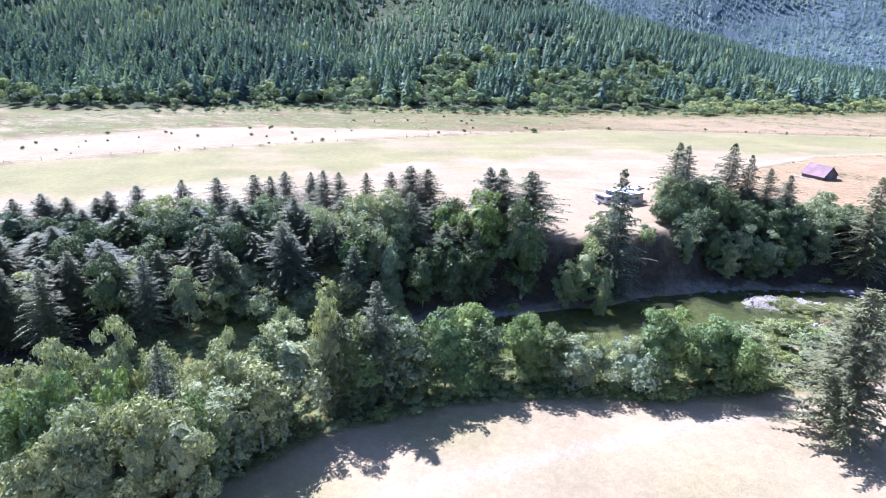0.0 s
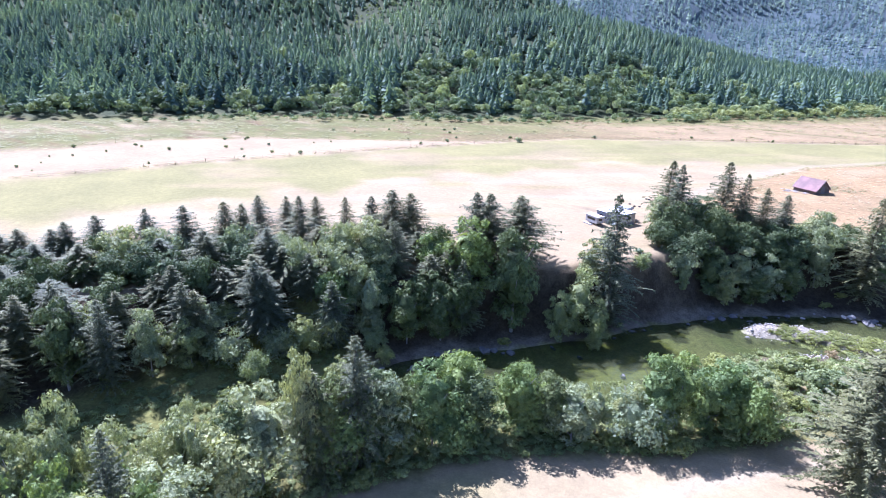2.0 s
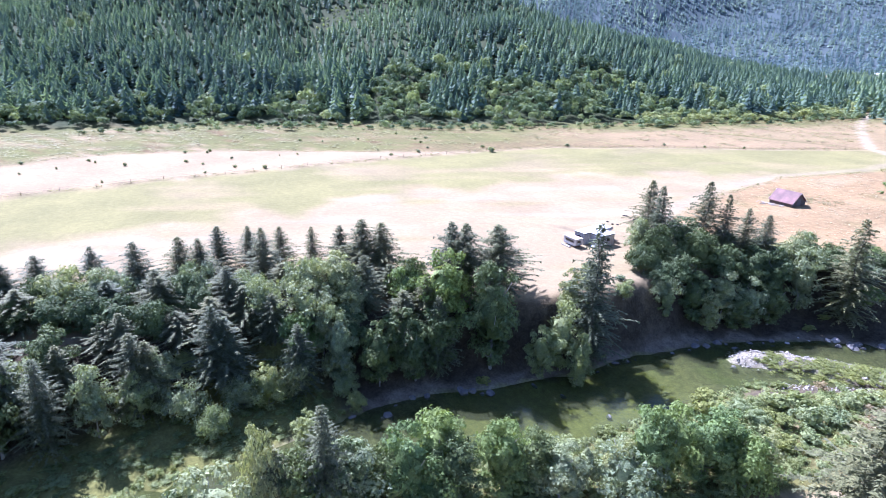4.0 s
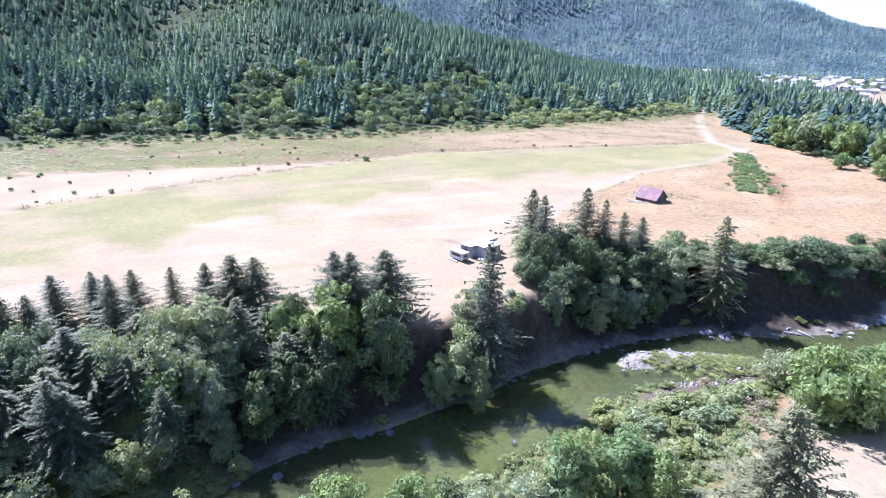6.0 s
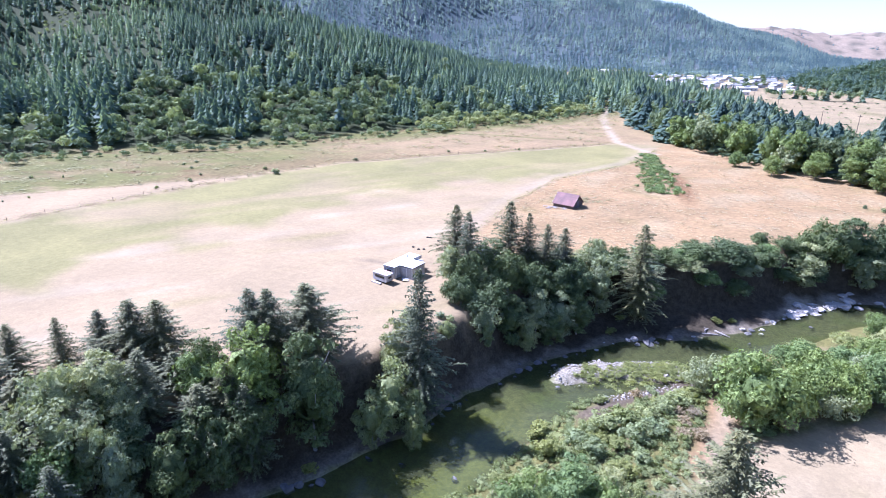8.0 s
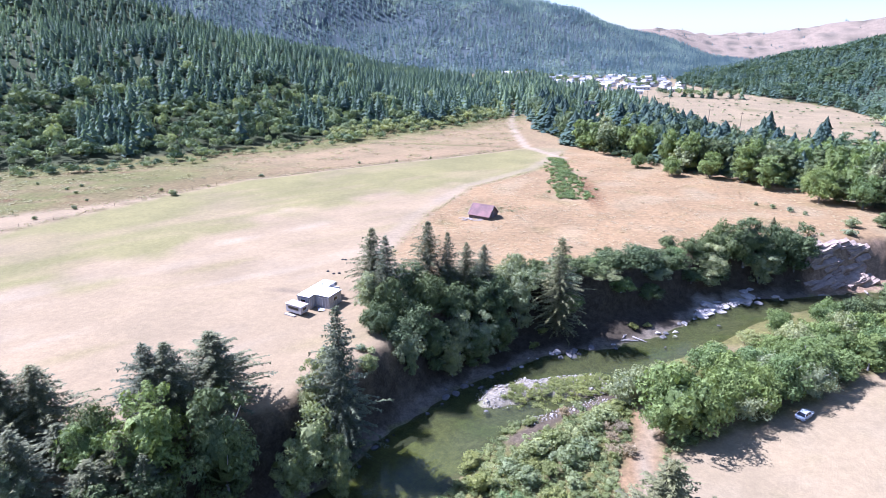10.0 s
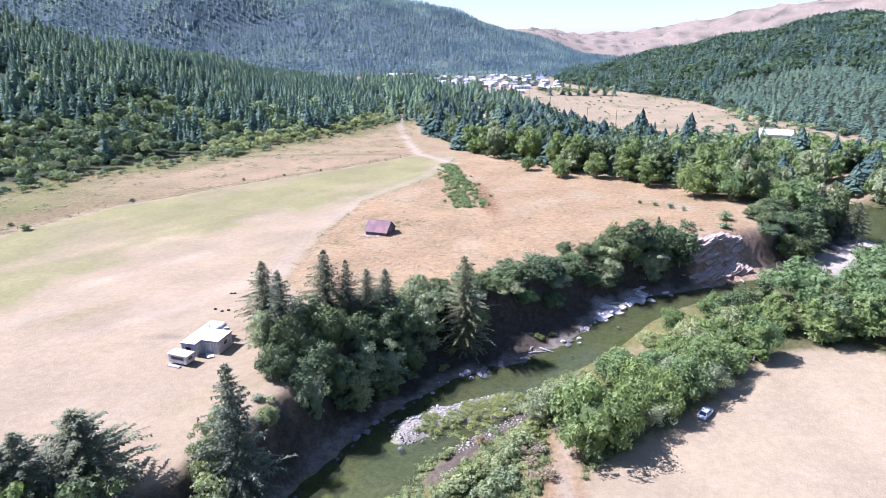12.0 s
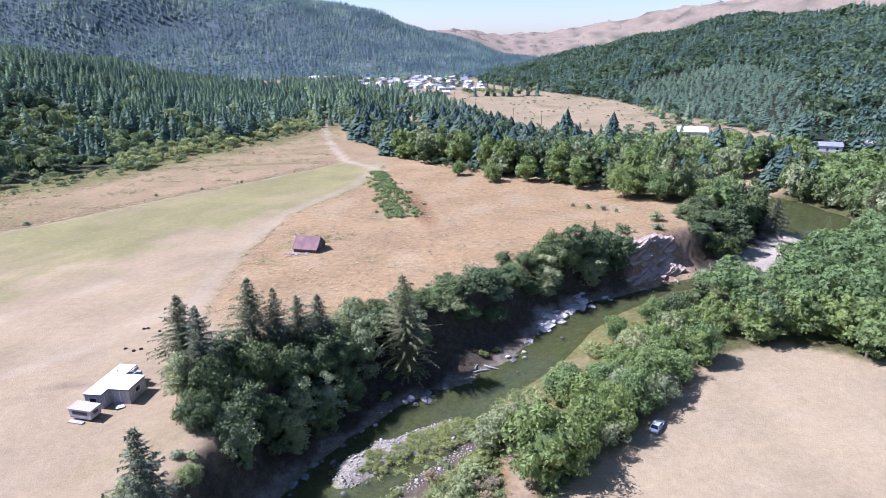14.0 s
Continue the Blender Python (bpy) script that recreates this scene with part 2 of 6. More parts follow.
GROUND, WATER_MAT = ground_material(), water_material()
BARK = plain("bark", (0.16, 0.12, 0.09), 0.95, spread=0.4, scale=2.0, bump=0.03)
BARK_GREY = plain("bark_grey", (0.30, 0.28, 0.25), 0.95, spread=0.3, scale=2.0, bump=0.02)
FIR = foliage("fir_needles", (0.066, 0.075, 0.047), (0.265, 0.270, 0.165), 0.12, gaps=8)
MAPLE = foliage("maple_leaves", (0.094, 0.136, 0.047), (0.300, 0.382, 0.155), 0.26, gaps=8)
# Darker copy of the maple leaves; the north bank's shade is in its colour.
SHADE_MAPLE = foliage("shade_darkened_leaves", (0.046, 0.068, 0.030), (0.190, 0.235, 0.105), 0.10, gaps=8)
ALDER = foliage("alder_leaves", (0.155, 0.182, 0.105), (0.470, 0.500, 0.310), 0.26, gaps=9)
WILLOW = foliage("willow_leaves", (0.175, 0.210, 0.102), (0.455, 0.490, 0.265), 0.28, gaps=10)
BRUSH = foliage("bramble_leaves", (0.155, 0.180, 0.065), (0.37, 0.395, 0.165), 0.28, gaps=9)
WEED = foliage("field_weeds", (0.20, 0.185, 0.09), (0.37, 0.35, 0.19), 0.2, gaps=6)
STRAW = foliage("straw_tufts", (0.33, 0.26, 0.16), (0.60, 0.50, 0.34), 0.2, gaps=6)
DRY = foliage("dry_brush", (0.24, 0.18, 0.12), (0.50, 0.40, 0.27), 0.2, gaps=11)
# Paler, bluer needles: the veil of distance is put into their colour.
FAR_HAZE_FIR = foliage("hazed_far_fir_needles", (0.100, 0.146, 0.130), (0.230, 0.305, 0.248), 0.34, attribute=True)
FAR_LEAF = foliage("far_leaves", (0.088, 0.128, 0.076), (0.310, 0.370, 0.225), 0.2, attribute=True, gaps=2.6)
# Blue of the distance haze is mixed into these needles.
HIGH_HAZE_FIR = foliage("hazed_mountain_fir_needles", (0.140, 0.195, 0.260), (0.225, 0.300, 0.400), 0.4, attribute=True)


# ---- builders ----
def part(name, bm, mat, parent=None, label=""):
    me = bpy.data.meshes.new(name)
    bm.to_mesh(me)
    bm.free()
    me.materials.append(mat)
    ob = new(name, me)
    if parent is not None:
        ob.parent = parent
    if label:
        ob["label"] = label
    return ob


def mesh_of(name, verts, tris, mat, tone=None):
    """A mesh from arrays of corners and triangles."""
    me = bpy.data.meshes.new(name)
    verts, tris = np.asarray(verts, np.float32), np.asarray(tris, np.int32)
    me.vertices.add(len(verts))
    me.vertices.foreach_set("co", verts.ravel())
    me.loops.add(tris.size)
    me.loops.foreach_set("vertex_index", tris.ravel())
    me.polygons.add(len(tris))
    me.polygons.foreach_set("loop_start", np.arange(0, tris.size, tris.shape[1], dtype=np.int32))
    me.update(calc_edges=True)
    if tone is not None:
        at = me.attributes.new("tone", "FLOAT", "POINT")
        at.data.foreach_set("value", np.asarray(tone, np.float32))
    me.materials.append(mat)
    return me


def box(bm, x0, x1, y0, y1, z0, z1, m=Matrix()):
    made = bmesh.ops.create_cube(bm, size=1, matrix=m @ Matrix.Translation(((x0 + x1) / 2, (y0 + y1) / 2, (z0 + z1) / 2)) @ Matrix.Diagonal((x1 - x0, y1 - y0, z1 - z0, 1)))
    return made["verts"]


def boxed(name, mat, parent, x0, x1, y0, y1, z0, z1, label="", m=Matrix()):
    bm = bmesh.new()
    box(bm, x0, x1, y0, y1, z0, z1, m)
    return part(name, bm, mat, parent, label)


def tube(bm, path, radii, sides=6):
    """A tapered limb along a path."""
    rings = []
    for k, (p, r) in enumerate(zip(path, radii)):
        a, b = Vector(path[max(k - 1, 0)]), Vector(path[min(k + 1, len(path) - 1)])
        q = (b - a).to_track_quat("Z", "Y") if (b - a).length > 1e-6 else Vector((0, 0, 1)).to_track_quat("Z", "Y")
        rings.append([bm.verts.new(Vector(p) + q @ Vector((r * math.cos(6.2832 * s / sides), r * math.sin(6.2832 * s / sides), 0))) for s in range(sides)])
    for r0, r1 in zip(rings, rings[1:]):
        for s in range(sides):
            bm.faces.new((r0[s], r0[(s + 1) % sides], r1[(s + 1) % sides], r1[s]))
    bm.faces.new(rings[-1])
    return bm


def leaves(centres, normals, sizes, rng, longer=1.5):
    """Small pointed leaf clumps, as arrays."""
    n = len(centres)
    nrm = normals / (np.linalg.norm(normals, axis=1, keepdims=True) + 1e-9)
    other = rng.normal(size=(n, 3))
    u = np.cross(nrm, other)
    u /= np.linalg.norm(u, axis=1, keepdims=True) + 1e-9
    v = np.cross(nrm, u)
    s = sizes[:, None]
    bend = rng.uniform(-0.3, 0.3, (n, 1)) * nrm * s
    verts = np.stack([centres - u * s * longer * 0.65, centres + u * s * longer * 0.5 + v * s * 0.62 + bend, centres + u * s * longer * 0.35 - v * s * 0.62], 1).reshape(-1, 3)
    return verts, np.arange(3 * n).reshape(-1, 3)


def fir_crown(rng, height, radius):
    """Whorls of drooping boughs; every bough carries side sprays and a pointed tip."""
    vs = []
    f = 0.05
    while f < 0.985:
        reach = radius * min(1.12, 1.80 * (1 - f) ** 0.92) * min(1.0, 0.6 + 3.0 * f) * rng.uniform(0.78, 1.16)
        turn = rng.uniform(0, 6.28)
        boughs = rng.randint(6, 9)
        for k in range(boughs):
            a = turn + 6.2832 * k / boughs + rng.uniform(-0.3, 0.3)
            ln = reach * rng.uniform(0.45, 1.22) + 0.1
            out = np.array([math.cos(a), math.sin(a), 0.0])
            across = np.array([-math.sin(a), math.cos(a), 0.0])
            droop, lift, z = rng.uniform(0.12, 0.34), 0.06 + 0.42 * f, f * height + rng.uniform(-0.1, 0.1)
            steps = max(2, int(ln / 0.30))
            line = lambda g: out * ln * g + np.array([0, 0, z + lift * ln * g - droop * ln * g * g])
            for j in range(steps):
                g = (j + 0.35) / steps
                p0 = line(g)
                size = (0.54 - 0.26 * g) * min(1.0, 0.35 + ln * 0.4) * rng.uniform(0.75, 1.3)
                for side in (-1, 1):
                    tip = p0 + out * size * 0.75 + across * side * size * 0.72 + np.array([0, 0, rng.uniform(-0.22, 0.06)])
                    vs += [p0 - out * 0.14, p0 + out * size * 0.62 + np.array([0, 0, 0.05]), tip]
            end = line(1.0)
            vs += [line(0.72) + across * 0.13, line(0.72) - across * 0.13, end + out * 0.22]
        f += rng.uniform(0.016, 0.029) * (1.15 - 0.4 * f)
    for k in range(5):
        a = 1.2566 * k
        vs += [np.array([0, 0, height]), np.array([0.16 * math.cos(a), 0.16 * math.sin(a), height - 0.55]), np.array([0.16 * math.cos(a + 0.9), 0.16 * math.sin(a + 0.9), height - 0.5])]
    v = np.array(vs)
    return v, np.arange(len(v)).reshape(-1, 3)


def leaf_crown(rng, height, radius, low=0.18, lobes=22, count=2600, size=0.36, lean=0.0):
    """A crown of rounded, overlapping bunches with gaps between."""
    cs, ns = [], []
    mid, half = height * (1 + low) / 2, height * (1 - low) / 2
    for k in range(lobes):
        f = rng.uniform(-1, 1)
        prof = math.sqrt(max(0.02, 1 - abs(f) ** 2.3)) * (1.0 if f < 0 else 0.92)
        a, rr = rng.uniform(0, 6.2832), radius * prof * math.sqrt(rng.uniform(0.2, 0.95))
        lr = radius * rng.uniform(0.17, 0.36) * (0.75 + 0.25 * prof)
        top = mid + f * (half - lr * 0.8)
        n = int(count / lobes * (lr / (radius * 0.28)) ** 2)
        d = rng.normal(size=(n, 3))
        d /= np.linalg.norm(d, axis=1, keepdims=True)
        d[:, 2] = np.where(d[:, 2] < -0.25, -d[:, 2] * rng.uniform(0, 1, n), d[:, 2])
        depth = np.clip(rng.normal(0.94, 0.17, (n, 1)), 0.3, 1.5) + 0.12 * np.sin(9 * d[:, :1] + k) * np.cos(8 * d[:, 1:2])
        cs.append(np.array([rr * math.cos(a) + lean * f, rr * math.sin(a), top]) + d * depth * np.array([lr, lr, lr * rng.uniform(0.8, 1.15)]))
        ns.append(d + rng.normal(0, 0.45, (n, 3)) + np.array([0, 0, 0.25]))
    out = [leaves(np.concatenate(cs), np.concatenate(ns), rng.uniform(0.6, 1.3, sum(map(len, cs))) * size, rng, 1.3)]
    # shaded inside of the crown
    n = max(24, int(count * 0.07))
    d = rng.normal(size=(n, 3))
    d /= np.linalg.norm(d, axis=1, keepdims=True)
    c = np.array([0, 0, mid]) + d * np.array([radius, radius, half]) * (0.55 * rng.uniform(0.2, 1, (n, 1)) ** 0.4)
    out.append(leaves(c, d, np.full(n, size * 3.4), rng, 1.2))
    return np.concatenate([o[0] for o in out]), np.concatenate([out[0][1], out[1][1] + len(out[0][0])])


def trunk_mesh(rng, height, girth, limbs, spread):
    bm = bmesh.new()
    n = 6
    bow = [(rng.uniform(-0.12, 0.12) * k * 0.6, rng.uniform(-0.12, 0.12) * k * 0.6, height * k / n - 0.5 * (k == 0)) for k in range(n + 1)]
    tube(bm, bow, [girth * (1.25 if k == 0 else 1 - 0.88 * k / n) for k in range(n + 1)], 7)
    for _ in range(limbs):
        k = rng.randint(1, n)
        b, a, up = Vector(bow[k]), rng.uniform(0, 6.2832), rng.uniform(0.5, 1.3)
        ln = spread * rng.uniform(0.5, 0.85)
        tip = [b + Vector((math.cos(a) * ln * g, math.sin(a) * ln * g, ln * up * g * g * 0.7 + 0.1 * ln * g)) for g in (0, 0.4, 0.75, 1)]
        tube(bm, tip, [girth * 0.42 * (1 - 0.8 * g) * (1 - 0.5 * k / n) + 0.015 for g in (0, 0.4, 0.75, 1)], 4)
    me = bpy.data.meshes.new("trunk")
    bm.to_mesh(me)
    bm.free()
    return me


def tree_kind(name, crown, trunk, leaf, bark, tone=None):
    """Meshes of one kind of tree: crown and trunk."""
    c = mesh_of(name + "_crown", *crown, leaf, None if tone is None else np.full(len(crown[0]), tone))
    trunk.materials.append(bark)
    return name, c, trunk


def plant(kind, x, y, height, width, turn, label, category, group, sink=0.25, leanx=0.0):
    """Stands a tree on the ground; kinds are built 10 m high and 3 m in radius."""
    name, crown, trunk = kind
    top = new(name)
    top.matrix_basis = pose(x, y, float(land(x, y)) - sink, leanx, 0, turn) @ Matrix.Diagonal((width / 3.0, width / 3.0, height / 10.0, 1))
    for n, me in (("trunk", trunk), ("crown", crown)):
        if me is not None:
            p = new(n, me)
            p.parent = top
    return tagged(top, label, category, group)


# ---- the ground, in one sheet ----
def lines(lo, hi, step, ends, growth):
    """Grid lines: close inside lo..hi, wider and wider outside."""
    mid = list(np.arange(lo, hi + step / 2, step))
    up, s = [mid[-1]], step
    while up[-1] < ends[1]:
        s = min(s * growth, 70)
        up.append(up[-1] + s)
    dn, s = [mid[0]], step
    while dn[-1] > ends[0]:
        s = min(s * growth, 70)
        dn.append(dn[-1] - s)
    return np.array(dn[:0:-1] + mid + up[1:])


def soil_colour(x, y, z):
    """Colour of the bare ground and short grass, and how coarse its grain is."""
    dn, dt, ds = along(SHORE_N, x, y), along(TERRACE, x, y), along(SHORE_S, x, y)
    dfence, dfoot, dtrack, deast = along(FENCE, x, y), along(FOOT_W, x, y), along(TRACK_EDGE, x, y), along(FOOT_E, x, y)
    far, azim = np.hypot(x, y), np.degrees(np.arctan2(x, y))

    def lay(col, grain, new_col, new_grain, f):
        f = np.clip(f, 0, 1)[..., None]
        return col * (1 - f) + np.array(new_col) * f, grain * (1 - f[..., 0]) + new_grain * f[..., 0]

    col, grain = np.ones(x.shape + (3,)) * np.array((0.53, 0.425, 0.30)), np.full(x.shape, 0.22)
    warp = wave(x, y, 40, 21) * 6 + wave(x, y, 14, 22) * 2
    # greener strips along the far side of the mown field
    ua, va = 0.67 * x + 0.74 * y, -0.74 * x + 0.67 * y
    streak = 0.6 * wave(ua * 0.16, va, 17, 76) + 0.5 * wave(ua * 0.22, va, 8, 77) + 0.5 * wave(x, y, 70, 78)
    green = ease((-dfence - 0.5) / 3) * ease((58 + 2 * warp - np.abs(dfence)) / 16) * (dfence < 0) * ease(0.95 + 0.55 * wave(x, y, 80, 23) + 0.35 * streak)
    col, grain = lay(col, grain, (0.375, 0.355, 0.18), 0.25, green * 0.95)
    mown = (dfence < -1) * (dtrack > 0) * (dt > 0)
    col, grain = lay(col, grain, (0.60, 0.50, 0.385), 0.15, mown * (1 - green) * ease(streak - 0.15) * 0.85)
    col, grain = lay(col, grain, (0.45, 0.385, 0.225), 0.3, mown * (1 - green) * ease(-streak - 0.2) * 0.75)
    # weedy strip between the fences and the wood
    douter = along(OUTER, x, y)
    col, grain = lay(col, grain, (0.30, 0.25, 0.16), 0.6, ease((0.9 - np.abs(dfence)) / 0.6) * (y < 290) * 0.7)
    pale = np.where(y < 172, douter, dfence)
    weeds = (dfence > 0) * (pale > 0) * ease(pale / 3) * ease((-dfoot + 12) / 8)
    col, grain = lay(col, grain, (0.33, 0.27, 0.155), 0.85, weeds * 0.95 * ease(0.6 + 0.5 * streak + (y - 40) / 300))
    col, grain = lay(col, grain, (0.25, 0.26, 0.11), 0.6, weeds * ease((dfence - 8 + warp) / 20) * ease(0.85 + 1.0 * streak) * 0.95)
    col, grain = lay(col, grain, (0.27, 0.17, 0.115), 0.85, weeds * ease(1.2 * wave(ua * 0.35, va, 11, 37) + 0.5 * wave(x, y, 50, 38) - 0.5) * 0.85)
    # rough dry grass round the barn
    rough = ease(-(dtrack - 1 + 0.5 * wave(x, y, 9, 26)) / 3) * (dt > -4) * (x > -60) * (y > 100) * (y < 330)
    col, grain = lay(col, grain, (0.505, 0.365, 0.225), 0.5, rough)
    col, grain = lay(col, grain, (0.55, 0.44, 0.30), 0.5, rough * ease(0.1 + 0.9 * wave(x, y, 34, 27)) * 0.8)
    col, grain = lay(col, grain, (0.34, 0.30, 0.15), 0.8, rough * ease(wave(x, y, 26, 28) - 0.35) * 0.7)
    col, grain = lay(col, grain, (0.56, 0.47, 0.375), 0.25, ease((3.0 - np.abs(dtrack - 3.5)) / 2) * (y > 120) * (dt > 0) * 0.5)
    col, grain = lay(col, grain, (0.30, 0.17, 0.10), 0.7, ease(1.4 - np.hypot((x - 5.5 + 0.12 * (y - 205)) / 3.6, (y - 207) / 24)) * rough * 0.8)
    # upper field, reddish stubble
    upper = ease((dfence * (y < 290) + (y - 290) * (y >= 290)) / 6) * (y > 180) * (dt > 0) * ease((y - 190) / 60)
    col, grain = lay(col, grain, (0.50, 0.38, 0.255), 0.4, upper * ease((-dfoot - 12 + warp) / 18) * 0.8)
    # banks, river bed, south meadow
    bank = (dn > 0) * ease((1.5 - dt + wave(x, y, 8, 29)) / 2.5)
    # dark bank soil, taken darker still to carry the shade under the trees
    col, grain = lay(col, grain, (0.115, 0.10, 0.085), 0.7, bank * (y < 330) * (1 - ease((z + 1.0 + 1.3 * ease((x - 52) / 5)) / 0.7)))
    stony = (dn > -1) * ease((3.2 + 1.6 * wave(x, y, 12, 30) - dn) / 1.5) * (y < 260)
    col, grain = lay(col, grain, (0.30, 0.27, 0.25), 0.7, stony)
    bars = (dn > -8) * (z > WATER) * (dn < 9) * ease((x - 90) / 6) * ease((250 - y) / 20) * ease((7 + 2 * wave(x, y, 10, 36) - dn) / 1.5)
    col, grain = lay(col, grain, (0.62, 0.56, 0.52), 0.4, bars)
    cliff = (dn > -1) * (dt < 2.5) * ease((x - 57) / 4) * ease((84 - x) / 4) * (y < 190) * (dt < 0.4) * ease((-0.3 - z) / 0.8)
    col, grain = lay(col, grain, (0.50, 0.37, 0.29), 0.7, cliff)
    ledge = (dn > -1) * ease((5.0 + 3.5 * wave(x, y, 7, 79) - dn) / 1.5) * ease((x - 27) / 3) * ease((46 - x) / 3) * (y < 150)
    col, grain = lay(col, grain, (0.58, 0.53, 0.49), 0.6, ledge)
    wet = (dn < 0.2) * (ds > -0.2) * ~((x > 92) & (x < 134) & (z > WATER + 0.05) & (y < 215))
    col, grain = lay(col, grain, (0.30, 0.29, 0.19), 0.8, wet.astype(float))
    col, grain = lay(col, grain, (0.23, 0.28, 0.10), 0.7, wet * ease(0.3 + 0.9 * wave(x, y, 11, 31)) * 0.8)
    col, grain = lay(col, grain, (0.52, 0.52, 0.22), 0.5, wet * ease(1.7 - np.hypot((x + 27) / 12, (y - 58) / 20)) * 0.9)
    isle = wet * ease((z - WATER + 0.1) / 0.3)
    col, grain = lay(col, grain, (0.50, 0.47, 0.44), 0.7, isle)
    dm = along(MEADOW, x, y)
    verge = (ds < 0) * ease((dm + 0.5 + wave(x, y, 9, 32)) / 2.5) * (y < 330)
    col, grain = lay(col, grain, (0.25, 0.245, 0.105), 0.6, verge)
    col, grain = lay(col, grain, (0.46, 0.37, 0.27), 0.4, verge * ease(wave(x, y, 17, 33) - 0.1) * ease((y - 60) / 10) * 0.9)
    col, grain = lay(col, grain, (0.15, 0.155, 0.075), 0.6, verge * ease((x - 50) / 10))
    flat = (dn > 0) * ease((17 - dn) / 3) * ease((36 - y) / 4) * (x < -44)
    col, grain = lay(col, grain, (0.27, 0.28, 0.11), 0.6, flat)
    lawn = (ds < 0) * ease((-dm + 0.5 + wave(x, y, 9, 32)) / 2.5) * (y < 200)
    col, grain = lay(col, grain, (0.545, 0.445, 0.315), 0.2, lawn)
    col, grain = lay(col, grain, (0.57, 0.475, 0.35), 0.25, lawn * ease(wave(x, y, 17, 64) + 0.6 * wave(x, y, 7, 65)) * 0.6)
    col, grain = lay(col, grain, (0.45, 0.40, 0.25), 0.5, lawn * ease(wave(x, y, 16, 66) + 0.7 * wave(x, y, 6, 67) - 0.45) * 0.35)
    col, grain = lay(col, grain, (0.44, 0.40, 0.22), 0.25, lawn * ease(0.55 + wave(x, y, 38, 34)) * ease((52 - y) / 30 + np.maximum(x - 55, 0) / 40) * 0.7)
    dirt = ease((3.4 + 0.6 * wave(x, y, 6, 68) - np.abs(along([(10, 72), (12.5, 82), (13.5, 92)], x, y))) / 1.2)
    col, grain = lay(col, grain, (0.47, 0.33, 0.21), 0.5, dirt * (ds < -0.5))
    side = ease((2.4 + 0.7 * wave(x, y, 6, 69) - np.abs(along([(-7, 80), (-2, 87), (3, 92.5), (9, 98)], x, y))) / 0.8)
    col, grain = lay(col, grain, (0.19, 0.16, 0.135), 0.7, side)
    col, grain = lay(col, grain, (0.50, 0.38, 0.27), 0.6, ease(1.7 - np.hypot((x - 157) / 11, (y - 252) / 11)) * (ds < 0.5))
    col, grain = lay(col, grain, (0.52, 0.50, 0.47), 0.7, ease(1.5 - np.hypot((x + 50) / 4, (y + 1) / 5)))
    lane = ease((1.3 - np.abs(along([(-30, -20), (-12, 22), (-2, 44), (6, 56), (12, 74), (13, 92)], x, y))) / 0.7)
    col, grain = lay(col, grain, (0.58, 0.50, 0.40), 0.3, lane * (ds < -3) * 0.8)
    col, grain = lay(col, grain, (0.60, 0.50, 0.40), 0.3, ease((2.6 - np.abs(along([(-49, 510), (-41, 390), (-33, 340), (-23, 293), (-5, 268)], x, y))) / 1.2))
    # shadow beside the house, painted on the field as a dark patch
    col, grain = lay(col, grain, (0.30, 0.25, 0.21), 0.4, ease(1.3 - np.hypot((x + 57) / 4.5, (y - 105) / 1.6)) * 0.6)
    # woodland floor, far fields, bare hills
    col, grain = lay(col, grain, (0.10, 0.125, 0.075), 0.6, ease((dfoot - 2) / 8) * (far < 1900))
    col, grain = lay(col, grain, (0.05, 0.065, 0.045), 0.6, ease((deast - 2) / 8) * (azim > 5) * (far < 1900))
    flats = (ds < 0) * (y > 330) * (deast < 2) * (far < 1250)
    col, grain = lay(col, grain, (0.49, 0.405, 0.285), 0.5, flats.astype(float))
    col, grain = lay(col, grain, (0.28, 0.27, 0.14), 0.6, flats * ease(wave(x, y, 60, 35) - 0.2) * 0.7)
    # blue haze painted into the ground of the distant mountain
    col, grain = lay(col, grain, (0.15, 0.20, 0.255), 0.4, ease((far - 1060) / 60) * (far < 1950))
    col, grain = lay(col, grain, (0.45, 0.38, 0.335), 0.6, ease((far - 1900) / 150))
    col, grain = lay(col, grain, (0.16, 0.16, 0.15), 0.6, ease((far - 1950) / 50) * ease(2 * (wave(x, y, 110, 49) + 0.6 * wave(x, y, 45, 50)) - 0.4) * 0.8)
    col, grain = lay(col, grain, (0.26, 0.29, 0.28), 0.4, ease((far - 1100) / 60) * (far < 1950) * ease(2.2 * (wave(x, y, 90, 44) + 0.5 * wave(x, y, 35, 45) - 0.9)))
    return np.concatenate([col * np.array((0.585, 0.555, 0.445)), grain[..., None]], -1)


def build_ground():
    xs = lines(-112, 182, 1.9, (-3400, 3400), 1.06)
    ys = lines(-30, 285, 1.9, (-1200, 3600), 1.06)
    gx, gy = np.meshgrid(xs, ys)
    z = land(gx, gy)
    nx, ny = len(xs), len(ys)
    i = (np.arange(ny - 1)[:, None] * nx + np.arange(nx - 1)[None]).ravel()
    quads = np.stack([i, i + 1, i + 1 + nx, i + nx], 1)
    me = mesh_of("ground", np.stack([gx, gy, z], -1).reshape(-1, 3), quads, GROUND)
    me.polygons.foreach_set("use_smooth", np.ones(len(quads), bool))
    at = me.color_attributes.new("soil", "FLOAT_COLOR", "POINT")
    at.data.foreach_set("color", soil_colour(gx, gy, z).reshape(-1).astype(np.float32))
    return tagged(new("ground", me), "dry mown field, grassy terraces and wooded hills", "ground", kind="structure")


build_ground()


